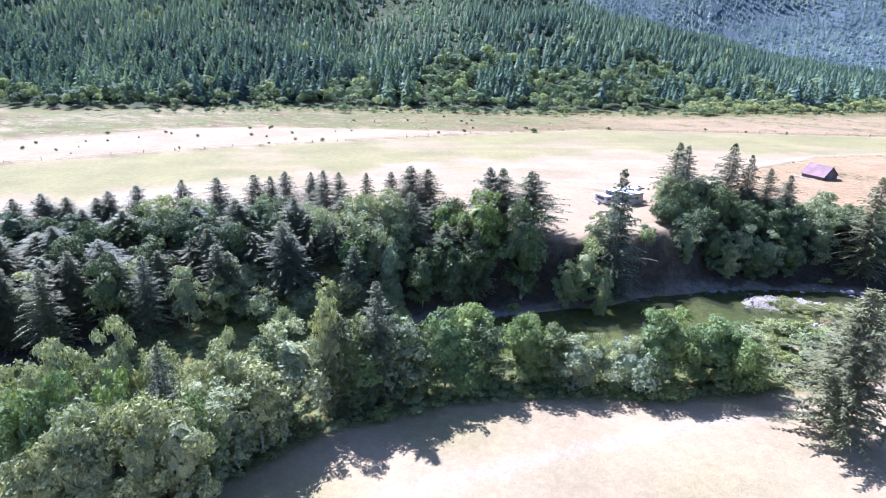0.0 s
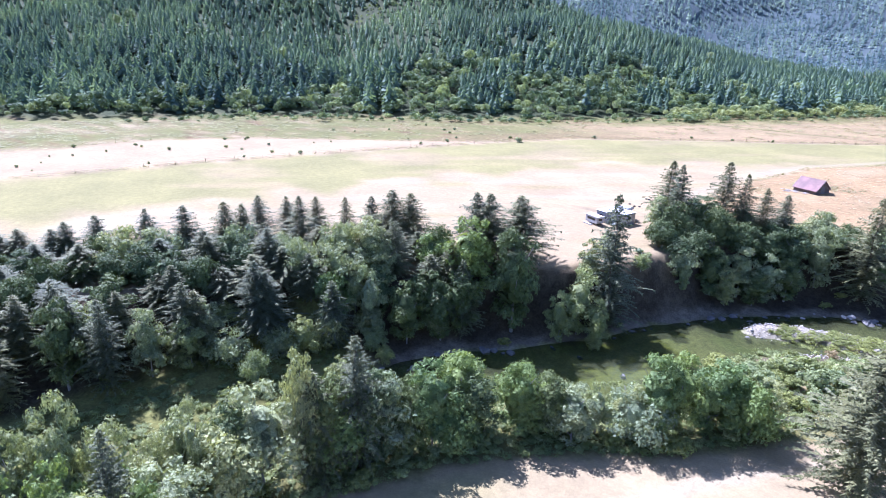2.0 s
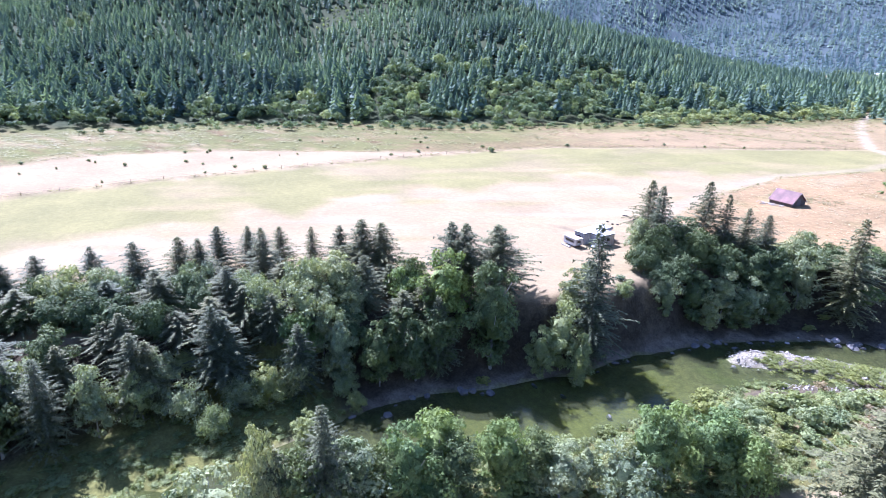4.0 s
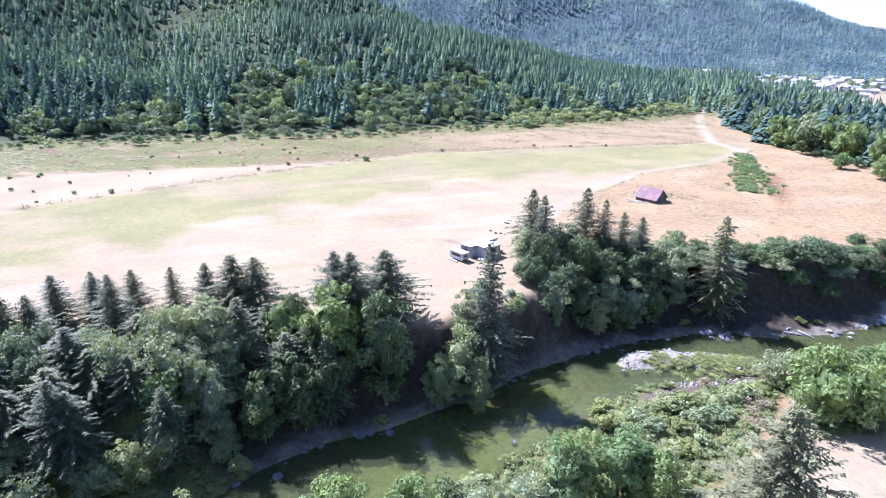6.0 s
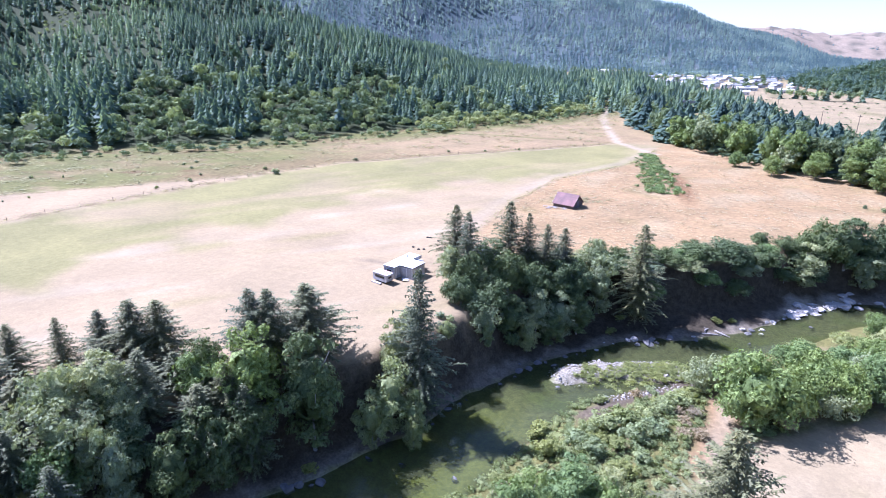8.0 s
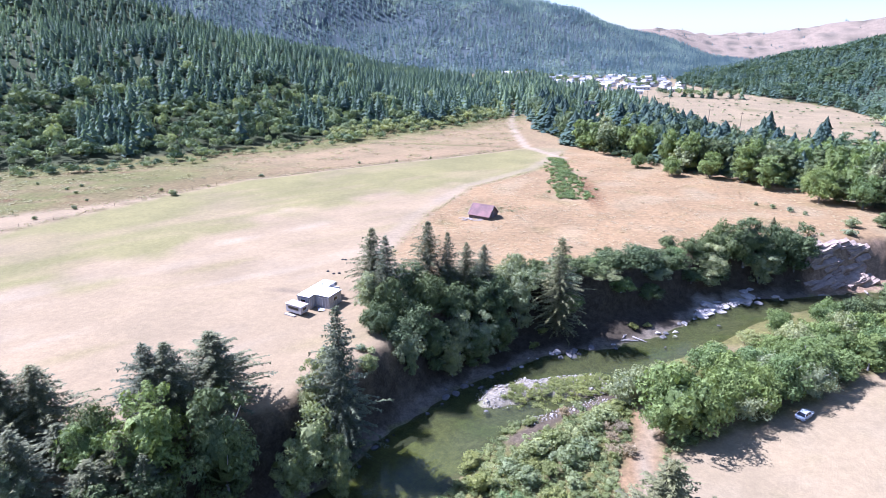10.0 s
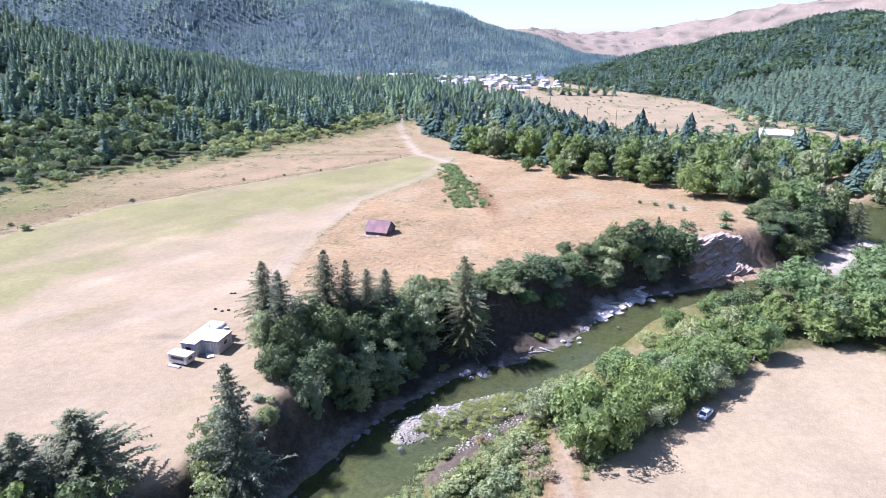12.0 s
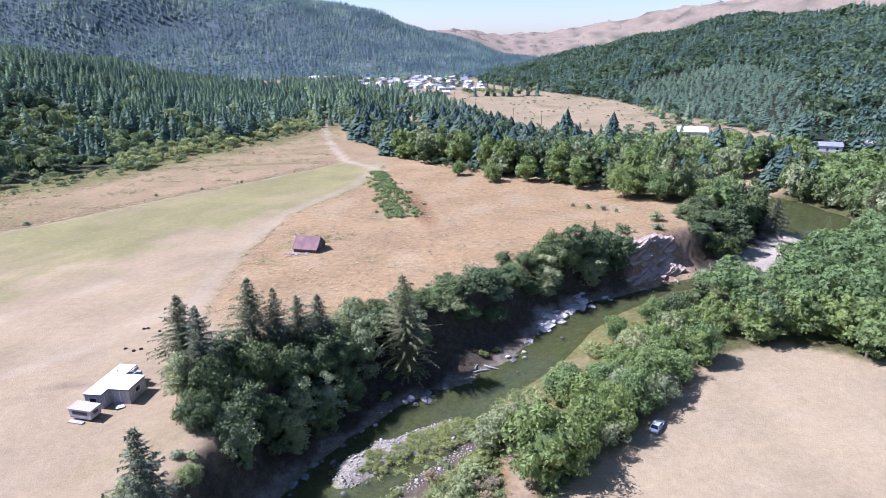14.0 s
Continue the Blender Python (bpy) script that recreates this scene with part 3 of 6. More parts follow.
def build_water():
    step, bm, made = 2.5, bmesh.new(), {}
    gx, gy = np.meshgrid(np.arange(-105, 190, step), np.arange(-150, 520, step))
    wet = (along(SHORE_N, gx, gy) < 4) & (along(SHORE_S, gx, gy) > -4)
    for j in range(gx.shape[0] - 1):
        for i in range(gx.shape[1] - 1):
            if wet[j, i] or wet[j + 1, i] or wet[j, i + 1] or wet[j + 1, i + 1]:
                ring = []
                for jj, ii in ((j, i), (j, i + 1), (j + 1, i + 1), (j + 1, i)):
                    if (jj, ii) not in made:
                        made[jj, ii] = bm.verts.new((gx[jj, ii], gy[jj, ii], WATER))
                    ring.append(made[jj, ii])
                bm.faces.new(ring)
    tagged(part("water", bm, WATER_MAT), "shallow olive-green river over a stony bed", "river", kind="structure")


build_water()


# ---- far woods ----
def far_fir(rng, n=44):
    """A spire of ragged, drooping boughs; 1 m high, for the distance."""
    vs = []
    for k in range(n):
        f = 0.03 + 0.93 * (k + rng.uniform(0, 1)) / n
        a = k * 2.4 + rng.uniform(-0.4, 0.4)
        r = 0.23 * min(1, (1 - f) / 0.8) ** 0.9 * rng.uniform(0.7, 1.25) + 0.015
        w = (2.6 / math.sqrt(n) + 0.12) * rng.uniform(0.7, 1.2)
        up = 0.07 + 0.05 * (1 - f)
        vs += [(0, 0, min(f + up, 1.02)), (r * math.cos(a - w), r * math.sin(a - w), f - 0.06 * rng.uniform(0.3, 1.6)), (r * math.cos(a + w), r * math.sin(a + w), f - 0.06 * rng.uniform(0.3, 1.6))]
    v = np.array(vs)
    return v, np.arange(len(v)).reshape(-1, 3)


def far_leaf(rng, n=26):
    """A broadleaf crown of several rounded bunches; 1 m high, for the distance."""
    lobes = 5 + n // 22
    at = rng.normal(size=(lobes, 3))
    at /= np.linalg.norm(at, axis=1, keepdims=True)
    at[:, 2] = np.where(at[:, 2] < -0.3, -at[:, 2], at[:, 2])
    at = at * np.array([0.25, 0.25, 0.27]) * rng.uniform(0.45, 1.0, (lobes, 1))
    own = rng.randint(0, lobes, n)
    d = rng.normal(size=(n, 3))
    d /= np.linalg.norm(d, axis=1, keepdims=True)
    d[:, 2] = np.abs(d[:, 2]) * np.where(rng.uniform(size=n) < 0.3, -0.8, 1)
    c = np.array([0, 0, 0.52]) + at[own] + d * np.array([0.16, 0.16, 0.18]) * rng.uniform(0.75, 1.15, (n, 1))
    return leaves(c, d + rng.normal(0, 0.35, (n, 3)), rng.uniform(0.6, 1.25, n) * 1.25 / math.sqrt(n), rng, 1.3)


def strew(name, shapes, places, mat, label, category, kind="stuff", tone=None):
    """Many small copies joined in one mesh. places: x, y, z, height, width, turn."""
    rng = np.random.RandomState(len(places))
    vs, fs, ts, base = [], [], [], 0
    pick = rng.randint(0, len(shapes), len(places))
    tones = rng.uniform(0, 1, len(places)) if tone is None else tone
    for k, (v, f) in enumerate(shapes):
        p = places[pick == k]
        if not len(p):
            continue
        c, s = np.cos(p[:, 5])[:, None], np.sin(p[:, 5])[:, None]
        x, y = v[None, :, 0] * p[:, 4:5], v[None, :, 1] * p[:, 4:5]
        w = np.stack([x * c - y * s + p[:, 0:1], x * s + y * c + p[:, 1:2], v[None, :, 2] * p[:, 3:4] + p[:, 2:3]], -1)
        vs.append(w.reshape(-1, 3))
        fs.append((f[None] + (np.arange(len(p)) * len(v))[:, None, None] + base).reshape(-1, f.shape[1]))
        ts.append(np.repeat(tones[pick == k], len(v)))
        base += len(p) * len(v)
    me = mesh_of(name, np.concatenate(vs), np.concatenate(fs), mat, np.concatenate(ts))
    return tagged(new(name, me), label, category, kind=kind)


def scatter(rng, box_, spacing, keep):
    """Jittered grid places in a box that pass a test."""
    x0, x1, y0, y1 = box_
    gx, gy = np.meshgrid(np.arange(x0, x1, spacing), np.arange(y0, y1, spacing))
    x = gx.ravel() + rng.uniform(-0.5, 0.5, gx.size) * spacing
    y = gy.ravel() + rng.uniform(-0.5, 0.5, gx.size) * spacing
    ok = keep(x, y)
    return x[ok], y[ok]


def seen_wedge(x, y):
    """The part of the country that lies ahead of the flight."""
    a = np.degrees(np.arctan2(x - 5, y + 5))
    return (a > -88) & (a < 52)


def stand(rng, x, y, h, w):
    return np.stack([x, y, land(x, y) - 0.3, h, w, rng.uniform(0, 6.28, len(x))], 1)


def build_far_woods():
    rng = np.random.RandomState(3)
    firs, thin = [far_fir(rng) for _ in range(8)], [far_fir(rng, 22) for _ in range(8)]
    fine = [far_leaf(rng, 110) for _ in range(8)]
    sparse = [far_leaf(rng, 26) for _ in range(6)]

    def west(x, y):
        d = along(FOOT_W, x, y)
        a = np.degrees(np.arctan2(x, y))
        return (d > 3) & (np.hypot(x, y) < 790) & seen_wedge(x, y) & (d < np.interp(a, [-60, -48, -40, -35, -30, -24, -20, -6], [330, 330, 310, 250, 205, 230, 320, 340]))
    x, y = scatter(rng, (-760, -20, -60, 760), 5.4, west)
    d = along(FOOT_W, x, y)
    patch = wave(x, y, 70, 41) + 0.6 * wave(x, y, 24, 42)
    az = np.degrees(np.arctan2(x, y))
    belt = np.interp(az, [-80, -58, -48, -38, -24, -16, -8], [28, 34, 70, 95, 80, 30, 20])
    broad = ((d < 150) & (patch > -1.0 + 1.5 * d / belt)) | ((patch > 1.25) & (d < 260))
    glade = np.hypot((az + 52.5) / 1.6, (d - 205) / 16) < 1
    # younger, paler trees above the gully
    young = (np.abs(az + 50 - d / 90) < 3.5) & (d > 70) & (d < 230)
    f = ~broad & ~glade
    hf = np.interp(d[f], [0, 50, 120, 400], [14, 12.5, 8.5, 7.5]) * rng.uniform(0.6, 1.25, f.sum()) * np.where(young[f], 0.75, 1)
    strew("conifer_wood", firs, stand(rng, x[f], y[f], hf, hf * rng.uniform(1.0, 1.4, f.sum())), FAR_HAZE_FIR,
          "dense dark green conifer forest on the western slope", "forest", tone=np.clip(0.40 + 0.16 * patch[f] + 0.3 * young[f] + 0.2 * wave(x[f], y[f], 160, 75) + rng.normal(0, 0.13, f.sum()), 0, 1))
    b = (broad & (rng.uniform(size=len(x)) < 0.85)) | glade
    hb = rng.uniform(6, 13, b.sum()) * np.interp(d[b], [0, 20, 60], [0.6, 0.9, 1]) * np.where(glade[b], 0.35, 1)
    strew("broadleaf_wood", fine, stand(rng, x[b], y[b], hb, hb * rng.uniform(0.9, 1.3, b.sum())), FAR_LEAF,
          "pale green broadleaf trees along the foot of the wooded slope", "forest", tone=np.where(glade[b], 1.1, rng.uniform(0, 1, b.sum())))
    # mountain behind the town
    x, y = scatter(rng, (-1150, 480, 780, 1850), 8.4, lambda x, y: (np.hypot(x, y) > 1040) & (np.hypot(x, y) < 1840) & (np.degrees(np.arctan2(x, y)) > -40) & (np.degrees(np.arctan2(x, y)) < 15))
    h = rng.uniform(7, 13, len(x))
    small = [far_fir(rng, 12) for _ in range(6)]
    bare = wave(x, y, 90, 44) + 0.5 * wave(x, y, 35, 45)
    k = bare < 0.9
    strew("mountain_wood", small, stand(rng, x[k], y[k], h[k] * 1.1, h[k] * 1.4), HIGH_HAZE_FIR,
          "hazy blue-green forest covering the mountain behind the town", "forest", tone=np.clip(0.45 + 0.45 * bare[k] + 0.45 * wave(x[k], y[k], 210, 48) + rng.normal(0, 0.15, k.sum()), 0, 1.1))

    # clumps of trees on the bare hills
    x, y = scatter(rng, (80, 1700, 1700, 2900), 9, lambda x, y: (np.hypot(x, y) > 1980) & (np.hypot(x, y) < 2700) & (np.degrees(np.arctan2(x, y)) > 3) & (np.degrees(np.arctan2(x, y)) < 34))
    k = wave(x, y, 120, 49) + 0.7 * wave(x, y, 45, 50) > 1.15
    h = rng.uniform(4.5, 8, k.sum())
    strew("hilltop_trees", small, stand(rng, x[k], y[k], h, h * 2.2), HIGH_HAZE_FIR, "dark clumps of trees on the bare hills", "trees", tone=rng.uniform(-0.4, 0.2, k.sum()))

    # eastern hill
    def east(x, y):
        d = along(FOOT_E, x, y)
        a = np.degrees(np.arctan2(x, y))
        return (d > 2) & (d < 520) & (a > 6) & (a < 52) & (np.hypot(x, y) > 240) & (np.hypot(x, y) < 1250)
    x, y = scatter(rng, (60, 800, 120, 1250), 6.2, east)
    d = along(FOOT_E, x, y)
    patch = wave(x, y, 80, 46) + 0.6 * wave(x, y, 28, 47)
    glade = (np.hypot(x - 238, y - 305) < 16) | (np.hypot(x - 262, y - 350) < 12)
    young = (along([(188, 518), (284, 684), (390, 652)], x, y) < 0) & (along([(390, 652), (344, 496), (282, 403)], x, y) < 0) & (d > 4)
    f = ((patch < 0.0) | young) & ~glade
    hf = np.where(young[f], rng.uniform(4.5, 6.5, f.sum()), rng.uniform(7.5, 14.5, f.sum()))
    strew("hillside_wood", thin, stand(rng, x[f], y[f], hf, hf * rng.uniform(1.0, 1.4, f.sum()) * np.where(young[f], 1.7, 1)), FAR_HAZE_FIR,
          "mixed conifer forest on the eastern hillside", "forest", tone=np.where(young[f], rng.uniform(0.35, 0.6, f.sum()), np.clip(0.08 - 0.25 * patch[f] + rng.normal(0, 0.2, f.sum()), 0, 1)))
    b = (patch >= 0.0) & ~glade & ~young
    hb = rng.uniform(7, 12, b.sum())
    strew("hillside_broadleaf_wood", sparse, stand(rng, x[b], y[b], hb, hb * 1.2), FAR_LEAF,
          "rounded broadleaf trees among the conifers of the eastern hillside", "forest", tone=rng.uniform(-0.2, 0.35, b.sum()))


build_far_woods()
# ---- trees of the river banks ----
def build_kinds():
    rng = np.random.RandomState(11)
    kinds = {n: [] for n in ("fir", "maple", "alder", "willow", "oak", "oak_far", "oak_low", "maple_far", "alder_far", "willow_far", "maple_low", "alder_low", "willow_low")}
    for k in range(5):
        kinds["fir"].append(tree_kind("conifer_tree", fir_crown(rng, 10, rng.uniform(2.7, 3.2)), trunk_mesh(rng, 9.3, 0.18, 0, 1), FIR, BARK))
    def crown(low, *size):
        # low trees keep round bunches when they are scaled to their height
        v, t = leaf_crown(rng, 10 * low, 3, *size)
        return v / np.array([1, 1, low]), t
    kinds["fir_far"] = []
    for k in range(5):
        v, t = far_fir(rng, 260)
        kinds["fir_far"].append(tree_kind("conifer_tree", (v * np.array([16, 16, 10]), t), trunk_mesh(rng, 9.0, 0.18, 0, 1), FAR_HAZE_FIR, BARK, 0.12 * k))
    for far, few, low in (("", 1.4, 1.0), ("_far", 0.7, 0.9), ("_low", 1.25, 0.5)):
        big = 0.92 / math.sqrt(few / low ** 0.6)
        for k in range(5):
            kinds["maple" + far].append(tree_kind("broadleaf_tree", crown(low, 0.03, 40, int(3000 * few), 0.345 * big), trunk_mesh(rng, 7.5, 0.2, 5, 2.4), MAPLE, BARK_GREY))
        # the same maple crowns again, in leaves darkened to stand for shade
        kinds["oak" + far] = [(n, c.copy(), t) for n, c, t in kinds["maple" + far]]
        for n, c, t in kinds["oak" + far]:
            c.materials[0] = SHADE_MAPLE
        for k in range(4):
            kinds["alder" + far].append(tree_kind("broadleaf_tree", crown(low, 0.02, 46, int(3000 * few), 0.325 * big), trunk_mesh(rng, 8.0, 0.16, 5, 2.2), ALDER, BARK_GREY))
        for k in range(3):
            kinds["willow" + far].append(tree_kind("broadleaf_tree", crown(low, 0.02, 36, int(3200 * few), 0.28 * big), trunk_mesh(rng, 7.5, 0.12, 5, 2.2), WILLOW, BARK_GREY))
    return kinds


FILL = {}


KINDS = build_kinds()
RNG = np.random.RandomState(17)
BROAD = [leaf_crown(np.random.RandomState(70 + k), 7.5, 3, 0.03, 36, 1000, 0.5) for k in range(6)]
BROAD = [(v / np.array([3, 3, 7.5]), t) for v, t in BROAD]
WORDS = {"fir": ("dark green conifer with drooping boughs on the river bank", "conifer", "conifers of the river bank"),
         "maple": ("leafy green broadleaf tree with a rounded crown", "broadleaf tree", "broadleaf trees of the river bank"),
         "oak": ("dark green broadleaf tree, its leaf colour lowered for shade", "broadleaf tree", "broadleaf trees of the river bank"),
         "alder": ("grey-green broadleaf tree with a loose crown", "broadleaf tree", "broadleaf trees of the river bank"),
         "willow": ("pale silvery green willow with a thin crown", "willow", "willows of the river bank")}


def grow(kind, rows, loose=True):
    """Rows: x, y, height of the top above the terrace, radius."""
    for x, y, top, width in rows:
        rise = max(top - float(land(x, y)), 3.0)
        far = ("_far" if y > 230 else "") if kind == "fir" else ("_low" if rise / width < 2.3 else ("_far" if x > 62 else ""))
        if kind != "fir" and (x > 58 or y > 230) and loose is False:
            # deep in the woods single trees cannot be told apart
            FILL.setdefault(kind, []).append((x, y, float(land(x, y)) - 0.25, rise + 0.25, width, RNG.uniform(0, 6.28)))
            continue
        k = KINDS[kind + far][RNG.randint(len(KINDS[kind + far]))]
        plant(k, x, y, rise + 0.25, width, RNG.uniform(0, 360), *WORDS[kind])


grow("fir", [(-38.5, 105.5, 14.8, 4), (-33.8, 99.5, 15.4, 3.4), (-28.2, 109.2, 15.5, 4.2), (-24.2, 109, 13.6, 2.8), (-20.9, 111.5, 11, 2.8), (-17.8, 114.7, 9.6, 3.2), (-2.3, 117, 11.5, 5.2), (-47, 64, 12.5, 5.8), (-50, 59, 13.2, 4.4), (-52.7, 58.5, 13, 4.2), (-32, 71, 14.5, 5.0)])
grow("fir", [(-67, 51, 12, 4.8), (-64.4, 53.2, 11.4, 4.8), (-76, 46.7, 9.6, 2.6), (-72, 50, 10, 3.2), (-80.5, 43, 9.4, 3.2), (-78.3, 38, 10.8, 3.6), (-87, 40.4, 8.6, 3.2), (-90, 36, 9, 3.4)])
grow("fir", [(-107.2, -9, 7.1, 3.8), (-104.8, -4.9, 7.9, 4.2), (-102.9, -1.5, 7.1, 3.8), (-98.7, 4.6, 8, 3.7), (-95.8, 8.7, 9, 3.8), (-91.1, 15.3, 9.9, 3.8), (-87.4, 20.4, 10.4, 3.8), (-83.4, 26, 10.8, 4.2), (-81.6, 28.4, 10.4, 3.7), (-100, 2.8, 6.8, 3.5)])
grow("fir", [(-99.2, -9.2, 3.9, 4.2), (-94.5, -1.5, 5, 4.8), (-90.3, 4.3, 6.2, 4.2), (-83.1, 14.4, 6.7, 4.2), (-79.1, 20, 8.1, 3.8), (-72.2, 27.9, 8.2, 3.8), (-96.9, -5.2, 0.5, 4.2), (-93, 0.6, -1.9, 3.8)])
grow("alder", [(-89.6, 10.5, 8.1, 4.5), (-78.6, 25.7, 7.8, 4), (-73.1, 31.2, 6.3, 3.6), (-85.7, 16, 7.2, 4), (-66, 38.3, 8.7, 4), (-62.3, 42, 9.9, 3.5)])
grow("alder", [(-69, 15.1, 0.8, 2.6), (-67.3, 20.5, -2.1, 1.8), (-70.5, 10.5, -2.9, 2.4), (-80.1, -12.7, 2.2, 3.2), (-80.2, -13, -3.2, 3), (-75, 0.2, 2.7, 3.2)])
grow("oak", [(-42.3, 56.8, 9.4, 4.4)])
grow("maple", [(-49.7, 53.4, 11, 4.6), (-56, 51, 6, 3.2), (-61.5, 33, 2, 3.8)])
grow("alder", [(-62.7, 36, 6, 4.2), (-68, 31, 6.5, 3.4), (-60, 36.5, 3, 2.6), (-58, 41, 4.5, 2.6)])
grow("fir", [(-59, 44.5, 9, 3.4)])
grow("willow", [(-34.5, 65.5, 2.2, 3.7), (-35.5, 61.5, -1.5, 2.4), (-30.5, 65.5, -2.6, 2.3), (-31.3, 81, 0, 1.7), (-26.6, 89.4, 0.3, 1.5), (-30, 64, -5.2, 1.4), (-54, 35.5, -6, 2.2)])
grow("oak", [(-32, 97, 8.5, 3.8), (-30.5, 104, 9, 3.8), (-26, 101, 7.5, 4), (-22, 104, 5, 4), (-27, 95, 4, 3.6), (-29, 91, 3, 3.2), (-18, 108, 4.5, 3.8), (-33, 92, 5.5, 3.2), (-24, 96, 1.5, 3.4), (-14, 111, 4.5, 3.4)])
grow("alder", [(-36.5, 97, 9, 2.8), (-20, 101, 1.5, 3.2), (-10, 115, 5.5, 3.6), (-12, 119, 6.5, 3.2), (-35, 75, 6.5, 2.6), (-36.5, 71, 5.5, 2.2), (-16, 104, 0, 2.8), (-21, 97, -2, 2.6)])
grow("oak", [(-9.8, 121.5, -0.2, 4.4), (-6.2, 123.6, 1, 4.7), (4.2, 129.6, 1.9, 4.4), (8.7, 132.2, 4, 4.7), (15, 136.6, 4, 5.5), (23.2, 142.3, 1.9, 4.4), (32.2, 148.5, 0.5, 4.2), (36.8, 151.6, 7.1, 5.5), (42.2, 153.4, 8.1, 5.2), (49.7, 155.9, 5.7, 4.9), (55.5, 157.8, 6, 4.7)])
grow("alder", [(-13.4, 115.5, 0.4, 3.8), (-2.1, 124.2, -1.3, 4), (6.7, 129.3, -0.4, 4), (19.2, 137.7, -0.7, 3.8), (33.2, 147.3, 2.7, 4.2), (46.2, 153.2, 2, 4.2)])
grow("fir", [(49.3, 159.3, 6.9, 1.5)])
grow("alder", [(75.1, 178.1, -0.7, 2.2), (90.5, 186.3, 2.6, 4)])
grow("oak", [(86, 180, 4, 4.4), (93, 186, 5, 4.6), (96, 177, 2, 4.2), (103, 184, 3, 4.4)])
grow("maple", [(99, 193, 6, 5), (103, 203, 6, 5), (97, 203, 7, 4.6), (108, 218, 4, 5)])
grow("alder", [(10.5, 93.5, -3.5, 3.4), (13.2, 96.5, -4.2, 2.8)])
grow("oak", [(-48, 50, 2, 3.6), (-52, 46, 2, 3.6), (-17, 101, -3, 3), (-13, 107, -1, 3.2)])
grow("willow", [(-20.5, 96, -4.5, 1.5)])
grow("fir", [(121.7, 339.6, 9.6, 4.5), (96.2, 344.3, 12.4, 4.5), (59.2, 392, 6, 4), (166.3, 312.7, 5.7, 5.5), (63, 383, 4, 4), (110, 338, 5, 4.2), (140, 325, 3, 4)])
grow("alder", [(-40.6, -11.1, 9.1, 2.8), (-38.9, -7.9, 6, 2.6), (-43.4, -16.8, 7.7, 3), (-42.2, -14.5, 6, 3), (-44.4, -18.8, 6, 3)])
grow("alder", [(-36.2, 5.9, 4.6, 4.6)])
grow("maple", [(-29.1, 24.8, 3.1, 3.6), (-23.1, 34.3, 1.2, 3.4), (-11.3, 46.9, 2.1, 3.4), (-9.4, 49.2, 2.7, 3.4), (-6.4, 53, 0.7, 3.6), (-4.3, 55.7, -1.5, 2.4)])
grow("oak", [(-26.2, 29.4, 0.6, 3.2), (-20.6, 37.4, -0.5, 3), (-30.3, 21.5, 1.3, 2.8), (-36.5, 2.4, 3.2, 3.2), (-33.7, 13.2, 3.5, 3.4), (-31.5, 18.4, 2.7, 3)])
grow("alder", [(-34.9, 10.6, 8, 2.2), (-36.7, -0.8, 5.7, 1.8), (-16.3, 41.7, -1.7, 1.6), (-1.5, 58.5, -1.9, 2.4), (-13.3, 44.7, -1.7, 2), (-37.3, -4.6, 2.7, 2)])
grow("fir", [(-32.4, 16.1, 7.8, 3.5), (-34.4, 11.6, 4.4, 3.6)])
grow("alder", [(-32.1, -15.8, 4, 3.4), (-34.1, -19.3, 3.2, 3), (-35.1, -21.1, 1.2, 3), (-30.2, -12.4, 5.4, 3.4), (-28.6, -9.6, 5.6, 3.2), (-32.7, -16.9, 6.2, 3)])
grow("maple", [(-38.3, -19.4, 5.7, 3.2), (-36.9, -16.8, 6.8, 3), (-34.5, -12.4, 6.9, 3), (-31.5, -6.9, 2.4, 2.6)])
grow("fir", [(-33.8, -8.8, 7.7, 2.6)])
grow("fir", [(9.9, 53.2, 10.2, 6)])
grow("maple", [(36, 99.5, -0.6, 4), (41, 104.5, 0, 4), (30.5, 94.5, -0.8, 3.8)])
grow("oak", [(85, 171, -1, 3.6), (91, 171, -2, 3.8), (96, 172, -3, 3.6), (101, 175, -1.5, 3.8), (91, 176, 3, 4.2), (86, 176, 2, 3.6)])
grow("willow", [(-59.4, 25.8, -2.7, 2.6), (-48.9, 25.3, -5.5, 2.2), (-59.2, 17.5, -5.6, 2.4), (-67.8, 11.4, -1.2, 3), (-50.4, 34.9, -7.9, 1.6), (-70.2, 18.4, -2.3, 2.6)])
grow("maple", [(17, 85.5, 2.4, 6.2), (22, 89, -0.2, 4.4), (60.4, 232, 14.5, 5), (76.6, 206, 11.7, 6), (86.6, 200, 10.8, 5), (36.3, 238, 7.5, 3.6), (25.4, 252, 6, 3.2), (103.7, 190, 10, 5), (66, 222, 12, 5), (50, 237, 10, 4.5)])
grow("fir", [(56.8, 372, 9, 4.2), (109, 378, 11.6, 5), (135.3, 369, 9.9, 5), (144.5, 307.5, 7.4, 4.6), (156.4, 289, 12.2, 6.2), (243.7, 348.6, 9.8, 6.5), (75, 370, 5, 4)])
grow("alder", [(-64.5, 16, -3.5, 3.2), (-61.5, 23, -4.5, 3.2), (-59.5, 30, -3, 3.2), (-57.5, 37, -4, 3), (-50, 46, -4.5, 2.4)])



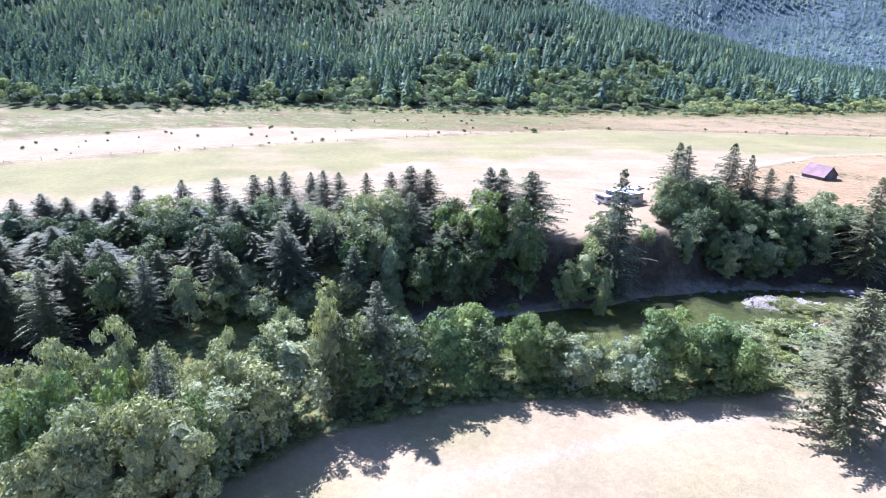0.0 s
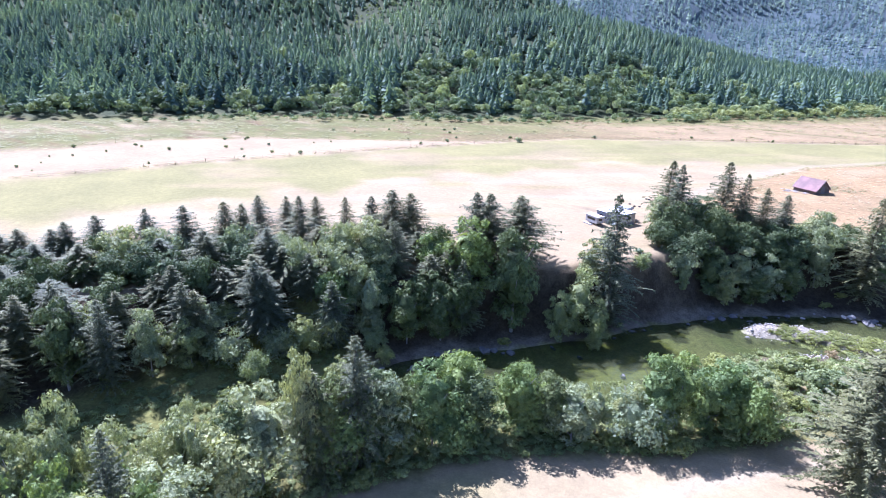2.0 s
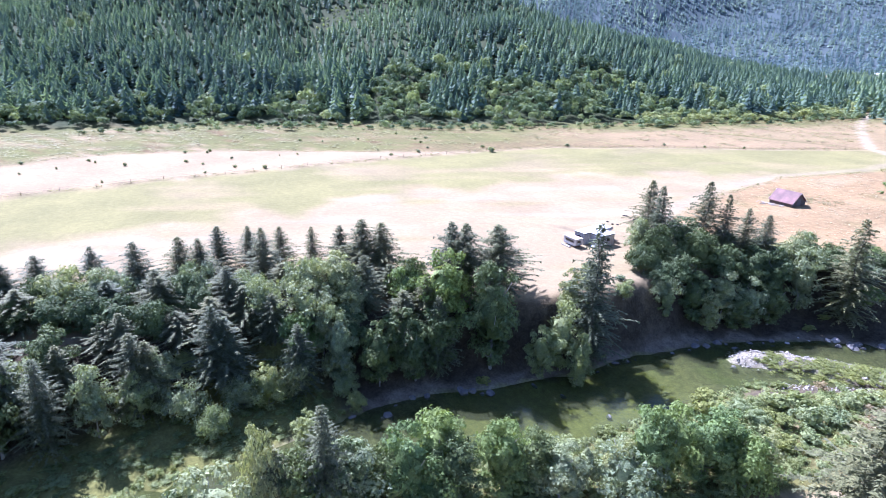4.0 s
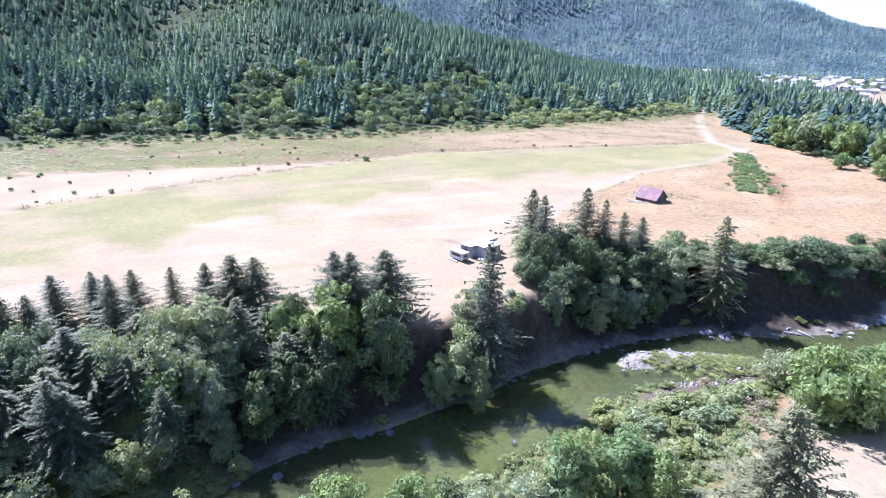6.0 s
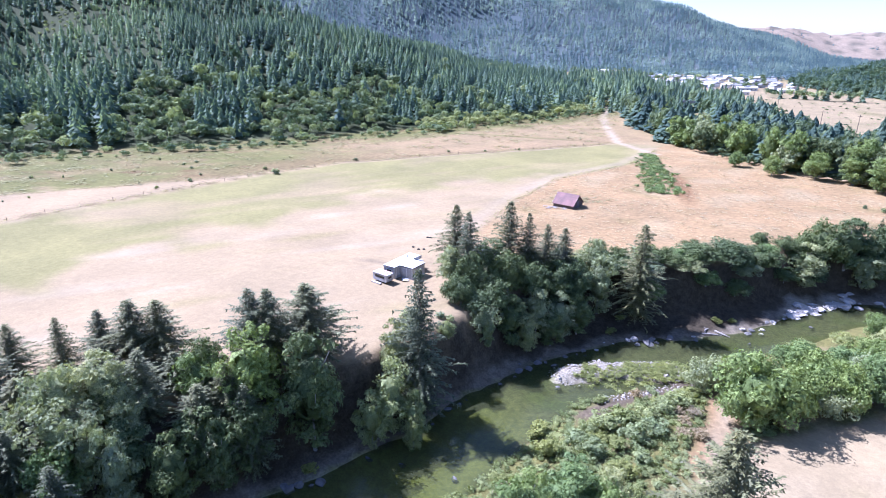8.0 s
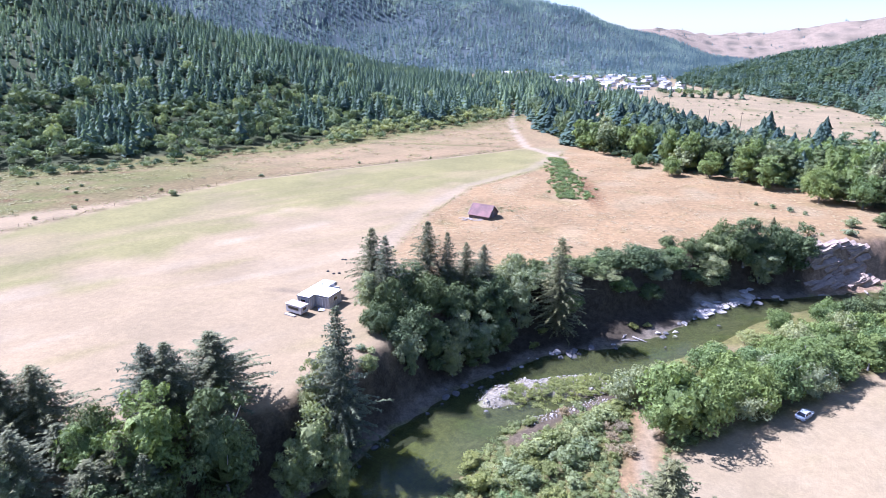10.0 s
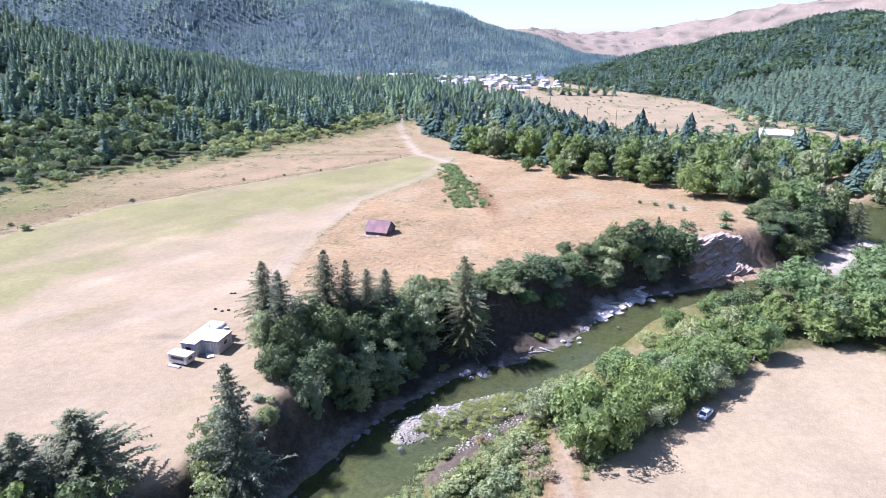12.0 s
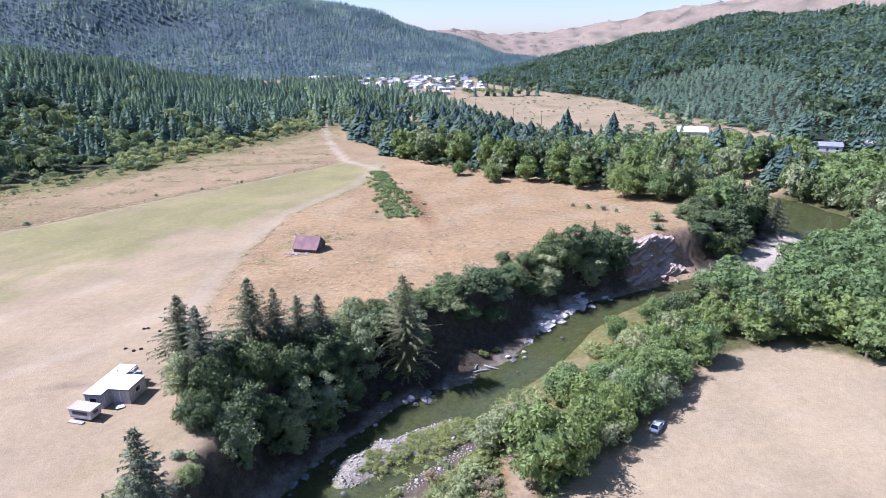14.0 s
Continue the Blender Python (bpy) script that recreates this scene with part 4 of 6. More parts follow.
def band_trees():
    """Fills the woods on both banks between the tall trees."""
    rng = np.random.RandomState(29)

    def north(x, y):
        dn, dt = along(SHORE_N, x, y), along(TERRACE, x, y)
        f = dn / (dn - np.minimum(dt, 0) + 1e-6)
        left = (x + y * 0.3 < -31) & (y < 60) & (dn > 1.5) & (dt < 1.5) & ((f > 0.36) | (y > 36))
        bare = (np.hypot(x + 36, y - 72) < 13)
        mid = (x < -10) & (y > 88) & (y < 124) & (f > 0.5) & (dt < 0.5)
        right = (x >= -10) & (x < 60) & (y > 112) & (y < 172) & (f > 0.45) & (dt < -0.5)
        return (left | mid | right) & ~bare & (dn > 2)
    x, y = scatter(rng, (-118, 64, -40, 172), 5.0, north)
    f = along(SHORE_N, x, y) / (along(SHORE_N, x, y) - np.minimum(along(TERRACE, x, y), 0) + 1e-6)
    for k in range(len(x)):
        g = land(x[k], y[k])
        if x[k] < -36:
            top = np.interp(f[k], [0, 0.35, 0.8, 1], [-2.5, 3.0, 7.0, 7.0]) + rng.uniform(-2.5, 1.8) - np.interp(x[k], [-110, -70], [1.5, 0])
            kind = "fir" if rng.uniform() < 0.55 else ("alder" if rng.uniform() < 0.25 else "oak")
        elif x[k] < -10:
            top, kind = np.interp(f[k], [0.5, 1], [0.0, 5.5]) + rng.uniform(-1.5, 1.2), ("oak" if rng.uniform() < 0.85 else "alder")
        else:
            top, kind = np.interp(f[k], [0.45, 1], [-4.0, 1.2]) + rng.uniform(-1.2, 1.2), ("oak" if rng.uniform() < 0.75 else "maple")
        wide = rng.uniform(3.2, 4.4) if kind == "fir" else rng.uniform(2.4, 3.5)
        grow(kind, [(x[k], y[k], max(top, g + 3.5), wide)], loose=False)

    def south(x, y):
        ds, dm = along(SHORE_S, x, y), along(MEADOW, x, y)
        first = (x < 4) & (y < 58) & (dm > 1.2) & (dm < 7.5)
        left = (x < -30) & (y < 2) & (dm > 1) & (dm < 21)
        east = (x > 22) & (dm > 1.4) & (ds < -4.0 - 5 * ease((x - 34) / 14) * (x < 100)) & (x < 190) & (y > 84) & (y < 262) & (along(FOOT_E, x, y) < 0)
        return (first | left | east) & (ds < -2)
    x, y = scatter(rng, (-80, 150, -45, 225), 5.8, south)
    deep = (x > 70) & (along(MEADOW, x, y) > 9)
    shapes = [far_leaf(rng, 330) for _ in range(6)]
    h = rng.uniform(9, 13, deep.sum())
    strew("bend_wood", shapes, stand(rng, x[deep], y[deep], h, h * rng.uniform(0.9, 1.2, deep.sum())), MAPLE, "dense green broadleaf wood inside the river bend", "trees")
    x, y = x[~deep], y[~deep]
    for k in range(len(x)):
        ds = along(SHORE_S, x[k], y[k])
        if x[k] < 4:
            top = rng.uniform(-3.6, -0.4) + (3.5 if x[k] < -28 else 0)
            kind = ("alder", "maple", "maple")[rng.randint(3)] if x[k] > -30 else ("alder", "alder", "maple", "willow")[rng.randint(4)]
        else:
            kind = "willow" if ds > -7 and rng.uniform() < 0.6 else ("maple" if rng.uniform() < 0.75 else ("oak" if x[k] > 55 else "alder"))
            top = rng.uniform(-3.2, -0.4) - (2.5 if kind == "willow" else 0) - (1.6 if ds > -9 and x[k] < 60 else 0) + np.interp(x[k], [20, 40, 60, 72], [-0.6, -1.6, -0.2, 2.6])
        grow(kind, [(x[k], y[k], top, rng.uniform(3.0, 4.3) * (0.75 if kind == "willow" else 1))], loose=along(MEADOW, x[k], y[k]) < 7)


band_trees()


# ---- shrubs ----
def shrub_kind(rng, mat, size, count):
    v, t = leaf_crown(rng, 1.0, 0.62, 0.0, 18, count, size)
    v[:, 2] = np.maximum(v[:, 2], -0.05)
    return mesh_of("shrub", v, t, mat)


_r = np.random.RandomState(5)
SHRUBS = {"bramble": [shrub_kind(_r, BRUSH, 0.078, 1300) for _ in range(4)], "sallow": [shrub_kind(_r, WILLOW, 0.07, 1300) for _ in range(3)],
          "dry": [shrub_kind(_r, DRY, 0.10, 380) for _ in range(2)], "dark": [shrub_kind(_r, ALDER, 0.12, 420) for _ in range(3)]}
SHRUB_WORDS = {"bramble": "low bright green bramble bush", "sallow": "pale grey-green willow bush", "dry": "dry reddish brown bush", "dark": "small dark green bush on dry grass"}


def shrub(kind, x, y, h, w, rng, group):
    ob = new("shrub", SHRUBS[kind][rng.randint(len(SHRUBS[kind]))])
    ob.matrix_basis = pose(x, y, float(land(x, y)) - 0.08 * h, 0, 0, rng.uniform(0, 360)) @ Matrix.Diagonal((w * rng.uniform(0.85, 1.2), w, h, 1))
    return tagged(ob, SHRUB_WORDS[kind], "bush", group)


def undergrowth(name, places, mat, label, rng):
    """Low growth that nobody could count, in one mesh."""
    shapes = []
    for _ in range(5):
        v, t = leaf_crown(rng, 1.0, 0.62, 0.0, 14, 170, 0.086)
        v[:, 2] = np.maximum(v[:, 2], -0.05)
        shapes.append((v, t))
    strew(name, shapes, places, mat, label, "bushes")


def build_shrubs():
    rng = np.random.RandomState(31)

    def verge(x, y):
        ds, dm = along(SHORE_S, x, y), along(MEADOW, x, y)
        path = np.abs(along([(-2, 50), (9, 70), (12, 80), (13, 96)], x, y))
        return (ds < -0.5) & (dm > 0.8) & (x < 22) & (y > -20) & (y < 112) & (path > 1.4) & (np.hypot((x + 50) / 4, (y + 1) / 5) > 1)
    x, y = scatter(rng, (-70, 22, -20, 112), 5.4, verge)
    for k in range(len(x)):
        u = rng.uniform()
        near = np.hypot(x[k] - 11, y[k] - 84) < 6
        kind = "dry" if (near and u < 0.35) or u < 0.03 else ("sallow" if u < 0.5 else "bramble")
        h = rng.uniform(0.9, 2.2)
        shrub(kind, x[k], y[k], h, h * rng.uniform(1.1, 1.6), rng, "bushes of the river bank")
    x, y = scatter(rng, (-70, 22, -20, 112), 1.25, verge)
    tan = (wave(x, y, 17, 33) < 0.75) & ~((np.abs(along([(10, 72), (12.5, 82), (13.5, 92)], x, y)) < 2.8)) & ~(np.abs(along([(-7, 80), (-2, 87), (3, 92.5), (9, 98)], x, y)) < 2.0)
    x, y = x[tan], y[tan]
    pale = rng.uniform(size=len(x)) < 0.3
    h = rng.uniform(0.4, 1.1, len(x))
    every = np.stack([x, y, land(x, y) - 0.1, h, rng.uniform(1.2, 1.9, len(x)), rng.uniform(0, 6.28, len(x))], 1)
    undergrowth("bramble_thicket", every[~pale], BRUSH, "bright green bramble thicket on the low river bank", rng)
    # growth on the gravel island
    ix, iy = scatter(rng, (-16, 12, 86, 106), 0.85, lambda x, y: (np.abs(along([(-8, 93), (0, 97), (8, 100.5)], x, y)) < 2.7 + 0.9 * wave(x, y, 5, 61)))
    h = rng.uniform(0.35, 0.9, len(ix))
    undergrowth("island_scrub", np.stack([ix, iy, land(ix, iy) - 0.1, h, h * 2.4, rng.uniform(0, 6.28, len(ix))], 1), BRUSH, "yellow-green scrub on the gravel island", rng)
    undergrowth("sallow_thicket", every[pale], WILLOW, "pale green willow scrub on the low river bank", rng)
    for k, (px, py) in enumerate(((-11, 68), (-8, 71.5), (-5.5, 74), (-3.5, 76.5), (-1, 79), (1.5, 81.5), (4, 84), (-5, 69.5), (-2, 72.5), (0.5, 75), (3, 78), (6, 87), (8.5, 90))):
        h = rng.uniform(2.0, 3.2)
        shrub("sallow" if k % 4 else "bramble", px + rng.uniform(-0.5, 0.5), py, h, h * rng.uniform(1.1, 1.5), rng, "bushes of the river bank")
    for px, py in ((7.5, 82), (8.8, 85), (6.5, 84.5), (9.5, 79.5), (7.2, 79)):
        h = rng.uniform(1.2, 1.9)
        shrub("dry", px, py, h, h * 1.3, rng, "bushes of the river bank")
    # weeds on the flat bank downstream
    wx, wy = scatter(rng, (-80, -44, -30, 36), 1.7, lambda x, y: (along(SHORE_N, x, y) > 0.6) & (along(SHORE_N, x, y) < 15 + 3 * wave(x, y, 12, 80)) & (y < 34 - 0.1 * x - 6) & (wave(x, y, 9, 81) > -0.7))
    h = rng.uniform(0.4, 1.2, len(wx))
    undergrowth("bank_weeds", np.stack([wx, wy, land(wx, wy) - 0.1, h, rng.uniform(1.3, 2.3, len(wx)), rng.uniform(0, 6.28, len(wx))], 1), BRUSH, "bright green weeds on the flat river bank", rng)
    # foot of the north bank
    x, y = scatter(rng, (-80, 70, -10, 165), 7.0, lambda x, y: (along(SHORE_N, x, y) > 1.0) & (along(TERRACE, x, y) < -0.5))
    for k in range(len(x)):
        if rng.uniform() < 0.5:
            h = rng.uniform(0.6, 1.6)
            shrub("bramble" if rng.uniform() < 0.5 else "sallow", x[k], y[k], h, h * 1.3, rng, "bushes of the river bank")
    # terrace edge
    x, y = scatter(rng, (-40, 95, 60, 200), 4.5, lambda x, y: (np.abs(along(TERRACE, x, y) - 0.3) < 1.6) & (np.hypot(x + 38, y - 76) > 9))
    for k in range(len(x)):
        h = rng.uniform(0.7, 2.2)
        shrub("dry" if rng.uniform() < 0.3 else "dark", x[k], y[k], h, h * 1.4, rng, "bushes along the terrace edge")
    # green thicket in the dry grass behind the barn
    gs = rng.uniform(0, 1, 330)
    gx, gy = -8 + 8.5 * gs + rng.normal(0, 1, 330) * (1.5 + 2.2 * gs), 264 - 70 * gs
    gh = rng.uniform(0.6, 1.3, 330)
    undergrowth("green_thicket", np.stack([gx, gy, land(gx, gy) - 0.1, gh, gh * 2.0, gs * 99], 1), MAPLE, "bright green thicket in the dry grass", rng)
    for k in range(14):
        s = rng.uniform(0, 1)
        px, py = -8 + 8.5 * s + rng.normal(0, 1.2 + 1.8 * s), 262 - 66 * s
        h = rng.uniform(0.8, 1.5)
        shrub("bramble", px, py, h, h * 2.2, rng, "green thicket behind the barn")
    # single bushes out on the fields
    for x, y, h in ((-131, 171.5, 2.2), (-139, 176, 1.3), (-133.5, 276, 2.0), (-245, 166, 4.0), (-150, 150, 1.4), (-117, 205, 1.2), (-89, 237, 1.0),
                    (-75, 245, 1.0), (-62, 254, 1.2), (-165, 92, 1.4), (56, 198, 1.2), (60, 195, 1.4), (64, 192, 1.6), (67, 189, 1.4), (39, 241, 2.6), (31, 262, 2.0)):
        shrub("dark", x, y, h, h * 1.2, rng, "single bushes on the fields")
    x, y = scatter(rng, (-300, -150, -10, 190), 9.0, lambda x, y: (along(FENCE, x, y) > 2) & (along(FENCE, x, y) < 55) & (along(FOOT_W, x, y) < -15))
    for k in range(len(x)):
        if rng.uniform() < 0.24:
            h = rng.uniform(0.5, 1.3)
            shrub("dark", x[k], y[k], h, h * 1.1, rng, "single bushes on the fields")
    x, y = scatter(rng, (-280, -40, 60, 420), 6.5, lambda x, y: (np.abs(along(FOOT_W, x, y) + 7) < 9))
    h = rng.uniform(1.0, 3.4, len(x)) * (1 + 0.7 * (wave(x, y, 40, 63) > 0.3))
    undergrowth("edge_scrub", np.stack([x, y, land(x, y) - 0.1, h, h * 1.5, rng.uniform(0, 6.28, len(x))], 1), FAR_LEAF, "green scrub along the edge of the wood", rng)

    # weeds and tufts of the fields: flat ragged clumps
    def tufts(name, x, y, h, w, mat, label):
        shapes = []
        for _ in range(6):
            n = 12
            d = rng.normal(size=(n, 3)) * np.array([0.36, 0.36, 0.0]) + np.array([0, 0, 1]) * rng.uniform(0.1, 0.9, (n, 1))
            shapes.append(leaves(d, rng.normal(size=(n, 3)) + np.array([0, 0, 0.8]), rng.uniform(0.14, 0.3, n), rng, 1.3))
        strew(name, shapes, np.stack([x, y, land(x, y), h, w, rng.uniform(0, 6.28, len(x))], 1), mat, label, "weeds")

    def strip(x, y):
        df, dw = along(FENCE, x, y), along(FOOT_W, x, y)
        outer = np.where(y < 172, along(OUTER, x, y), df)
        return (df > 0.5) & (outer > 0) & (dw < -1) & (wave(x, y, 30, 71) + 0.8 * wave(x, y, 11, 72) + 0.01 * df > 0.6)
    x, y = scatter(rng, (-300, -30, -20, 420), 2.6, strip)
    tufts("field_weeds", x, y, rng.uniform(0.2, 0.55, len(x)), rng.uniform(1.6, 3.2, len(x)), WEED, "olive and brown weeds on the rough strip beside the wood")
    edge = lambda x, y: (np.abs(along(FENCE, x, y)) < 0.9) | ((np.abs(along(OUTER, x, y)) < 0.8) & (y < 172)) | ((np.abs(along(TRACK_EDGE, x, y)) < 0.8) & (y > 125))
    x, y = scatter(rng, (-240, 0, -40, 292), 1.15, edge)
    k = rng.uniform(size=len(x)) < 0.75
    tufts("fence_weeds", x[k], y[k], rng.uniform(0.3, 0.7, k.sum()), rng.uniform(0.9, 1.6, k.sum()), WEED, "uncut dark weeds along the fence line and field edge")
    x, y = scatter(rng, (-46, 100, 122, 270), 2.1, lambda x, y: (along(TRACK_EDGE, x, y) < -1) & (along(TERRACE, x, y) > 1) & (wave(x, y, 21, 73) + 0.7 * wave(x, y, 8, 74) > -0.2))
    tufts("dry_tufts", x, y, rng.uniform(0.15, 0.4, len(x)), rng.uniform(0.7, 1.7, len(x)), STRAW, "straw-coloured tufts of dry grass round the barn")
    x, y = rng.normal(-24, 4.5, 60), rng.normal(176, 3.0, 60)
    tufts("barn_weeds", x, y, rng.uniform(0.4, 1.0, 60), rng.uniform(1.0, 2.0, 60), WEED, "weeds and brush heaped in front of the barn")


build_shrubs()


# ---- woods along the upper river and round the town ----
def build_upper_woods():
    rng = np.random.RandomState(37)
    shapes = [far_leaf(rng, 170) for _ in range(7)]
    firs = [far_fir(rng) for _ in range(6)]

    def strip(x, y):
        dt, ds = along(TERRACE, x, y), along(SHORE_S, x, y)
        return (dt < 1.5) & (y > 196 - 0.2 * (x - 90)) & (ds > -26 - 0.02 * y) & (y < 640) & (x > -60) & (x < 175) & ~((ds > -1) & (along(SHORE_N, x, y) < 1))
    x, y = scatter(rng, (-60, 175, 170, 640), 5.6, strip)
    near = y < 300
    for px, py in zip(x[near], y[near]):
        if rng.uniform() < 0.42:
            continue
        edge = float(along(TERRACE, px, py))
        grow(("maple", "oak", "oak", "alder", "fir" if edge < -4 else "maple")[rng.randint(5)], [(px, py, float(land(px, py)) + rng.uniform(10, 16.5) * (0.6 if edge > 0 else 1.0), rng.uniform(3.4, 5.2))], loose=False)
    x, y = x[~near], y[~near]
    conifer = rng.uniform(size=len(x)) < np.interp(y, [200, 330, 420, 520], [0.1, 0.35, 0.55, 0.75])
    single = conifer & (y < 470)
    for px, py in zip(x[single], y[single]):
        ht = rng.uniform(9, 19)
        grow("fir", [(px, py, float(land(px, py)) + ht, ht * rng.uniform(0.28, 0.4))])
    c = ~conifer
    conifer = conifer & ~single
    h = rng.uniform(6.5, 11.5, c.sum())
    strew("riverside_wood", shapes, stand(rng, x[c], y[c], h * 1.5, h * rng.uniform(1.0, 1.5, c.sum())), FAR_LEAF, "green broadleaf wood along the upper river", "trees", tone=rng.uniform(0, 0.6, c.sum()))
    h = rng.uniform(10, 20, conifer.sum())
    strew("riverside_conifers", firs, stand(rng, x[conifer], y[conifer], h, h * 1.2), FAR_HAZE_FIR, "dark conifers along the upper river", "trees")
    def beyond(x, y):
        ds = along(SHORE_S, x, y)
        return (ds < -2.5) & (along(MEADOW, x, y) > 2) & ((x > 148) | (y > 223)) & (y < 330) & (along(FOOT_E, x, y) < 3) & (ds > -75)
    x, y = scatter(rng, (90, 262, 60, 330), 6.2, beyond)
    k = (wave(x, y, 30, 52) < 0.8) & (np.hypot(x - 206, y - 279) > 14) & (np.hypot(x - 158, y - 251) > 13)
    h = rng.uniform(7, 12, k.sum())
    strew("east_bank_wood", shapes, stand(rng, x[k], y[k], h * 1.25, h * rng.uniform(1.0, 1.4, k.sum())), MAPLE, "green broadleaf wood on the far side of the bend", "trees")
    # yellowish willows along the wood's edge
    x, y = scatter(rng, (-130, -40, 300, 480), 4.5, lambda x, y: (along(FOOT_W, x, y) > -6) & (along(FOOT_W, x, y) < 14))
    h = rng.uniform(3.0, 6.5, len(x))
    strew("willow_thicket", shapes, stand(rng, x, y, h, h * 1.4), WILLOW, "yellow-green willow thicket at the edge of the field", "bushes", tone=rng.uniform(0.8, 1.2, len(x)))
    # low growth that closes the front of the wood
    x, y = scatter(rng, (-60, 115, 196, 440), 3.0, lambda x, y: (along(TERRACE, x, y) < 2.2) & (along(TERRACE, x, y) > -7) & (y > 205 - 0.2 * (x - 90)))
    h = rng.uniform(1.2, 4.2, len(x))
    strew("wood_edge_scrub", [far_leaf(rng, 60) for _ in range(6)], stand(rng, x, y, h * 1.15, h * 1.5), FAR_LEAF, "green bushes along the front of the riverside wood", "bushes", tone=rng.uniform(0, 0.6, len(x)))
    # wood that closes the head of the fields
    x, y = scatter(rng, (-75, 5, 425, 640), 6.0, lambda x, y: (along(FOOT_W, x, y) < 4) & (along(TERRACE, x, y) > -2) & (np.abs(along([(-44, 430), (-52, 520), (-56, 640)], x, y)) > 3.0))
    h = rng.uniform(9, 18, len(x)) * np.interp(y, [425, 460], [0.55, 1])
    strew("head_wood", firs, stand(rng, x, y, h, h * 1.2), FAR_HAZE_FIR, "dark conifers at the head of the fields", "trees")
    x, y = scatter(rng, (-140, 30, 640, 880), 8.5, lambda x, y: (along(FOOT_W, x, y) < 6) & (along(SHORE_S, x, y) > -30))
    h = rng.uniform(8, 16, len(x))
    strew("valley_head_wood", firs, stand(rng, x, y, h, h * 1.25), FAR_HAZE_FIR, "dark conifers between the fields and the town", "trees")
    x, y = scatter(rng, (150, 245, 385, 470), 6.5, lambda x, y: (along([(140, 405), (180, 415), (212, 452), (228, 480)], x, y) < 0) & (along(FOOT_E, x, y) < 3) & (np.hypot(x - 188, y - 372) > 20) & (rng.uniform(size=len(x)) < 0.55))
    h = rng.uniform(1.5, 6.5, len(x))
    strew("yard_brush", shapes, stand(rng, x, y, h, h * 1.6), FAR_LEAF, "olive brush between the yard and the far field", "bushes")
    # rows of trees round the field below the hill
    x, y = scatter(rng, (60, 215, 300, 760), 7.0, lambda x, y: ((np.abs(along([(100, 372), (140, 345), (185, 318), (215, 300)], x, y)) < 9) | ((np.abs(along([(88, 720), (130, 700), (168, 690)], x, y)) < 7) & (rng.uniform(size=len(x)) < 0.8)) | (np.abs(along([(215, 500), (222, 430), (226, 380)], x, y)) < 8)) & (np.hypot(x - 188, y - 372) > 17) & (along(FOOT_E, x, y) < 2))
    h = rng.uniform(7, 13, len(x))
    c = rng.uniform(size=len(x)) < 0.4
    strew("field_edge_conifers", firs, stand(rng, x[c], y[c], h[c] * 1.35, h[c] * 1.3), FAR_HAZE_FIR, "dark conifers along the edge of the far field", "trees")
    strew("field_edge_trees", shapes, stand(rng, x[~c], y[~c], h[~c], h[~c] * 1.2), FAR_LEAF, "green trees along the edge of the far field", "trees")
    # low scrub on the far field
    x, y = scatter(rng, (70, 225, 380, 700), 11.0, lambda x, y: (along(FOOT_E, x, y) < -6) & (along(SHORE_S, x, y) < -40) & (rng.uniform(size=len(x)) < 0.35))
    h = rng.uniform(0.8, 2.2, len(x))
    strew("far_field_scrub", shapes[:3], stand(rng, x, y, h, h * 2.6), FAR_LEAF, "low olive scrub on the far field", "bushes")
    # trees among the houses of the town
    x, y = scatter(rng, (-160, 260, 640, 1080), 15, lambda x, y: (rng.uniform(size=len(x)) < 0.2) & (along(FOOT_E, x, y) < 0) & (along(FOOT_W, x, y) < 0) & ~((x > 55) & (x < 230) & (y < 800)))
    h = rng.uniform(6, 13, len(x))
    strew("town_trees", shapes, stand(rng, x, y, h, h * 1.2), FAR_LEAF, "green trees between the houses of the town", "trees")


build_upper_woods()
for _kind, _mat in (("maple", MAPLE), ("oak", SHADE_MAPLE), ("alder", ALDER), ("willow", WILLOW)):
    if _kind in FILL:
        strew("river_wood", BROAD, np.array(FILL[_kind]), _mat, {"maple": "dense green broadleaf trees along the river", "oak": "dense dark green broadleaf trees, their leaf colour lowered for shade", "alder": "dense grey-green broadleaf trees along the river", "willow": "pale willows along the river"}[_kind], "trees")


# ---- rocks ----
STONE = plain("pale_stone", (0.50, 0.45, 0.395), 0.9, spread=0.3, scale=1.5, bump=0.05)
DARK_STONE = plain("dark_stone", (0.16, 0.15, 0.14), 0.85, spread=0.35, scale=1.5, bump=0.05)
SANDSTONE = plain("sandstone", (0.42, 0.32, 0.24), 0.95, spread=0.3, scale=0.8, bump=0.08)
DRIFTWOOD = plain("driftwood", (0.38, 0.34, 0.30), 0.9, spread=0.25, scale=4.0, bump=0.02)


def stone_mesh(rng, name, mat, flat=0.6, rounds=2):
    bm = bmesh.new()
    bmesh.ops.create_icosphere(bm, subdivisions=rounds, radius=0.5)
    off = Vector(rng.uniform(-50, 50, 3))
    for v in bm.verts:
        v.co *= 1 + 0.55 * noise.noise(v.co * 1.9 + off) + 0.32 * noise.noise(v.co * 5 + off)
        v.co.z *= flat
        v.co.z = max(v.co.z, -0.22)
    me = bpy.data.meshes.new(name)
    bm.to_mesh(me)
    bm.free()
    me.materials.append(mat)
    return me


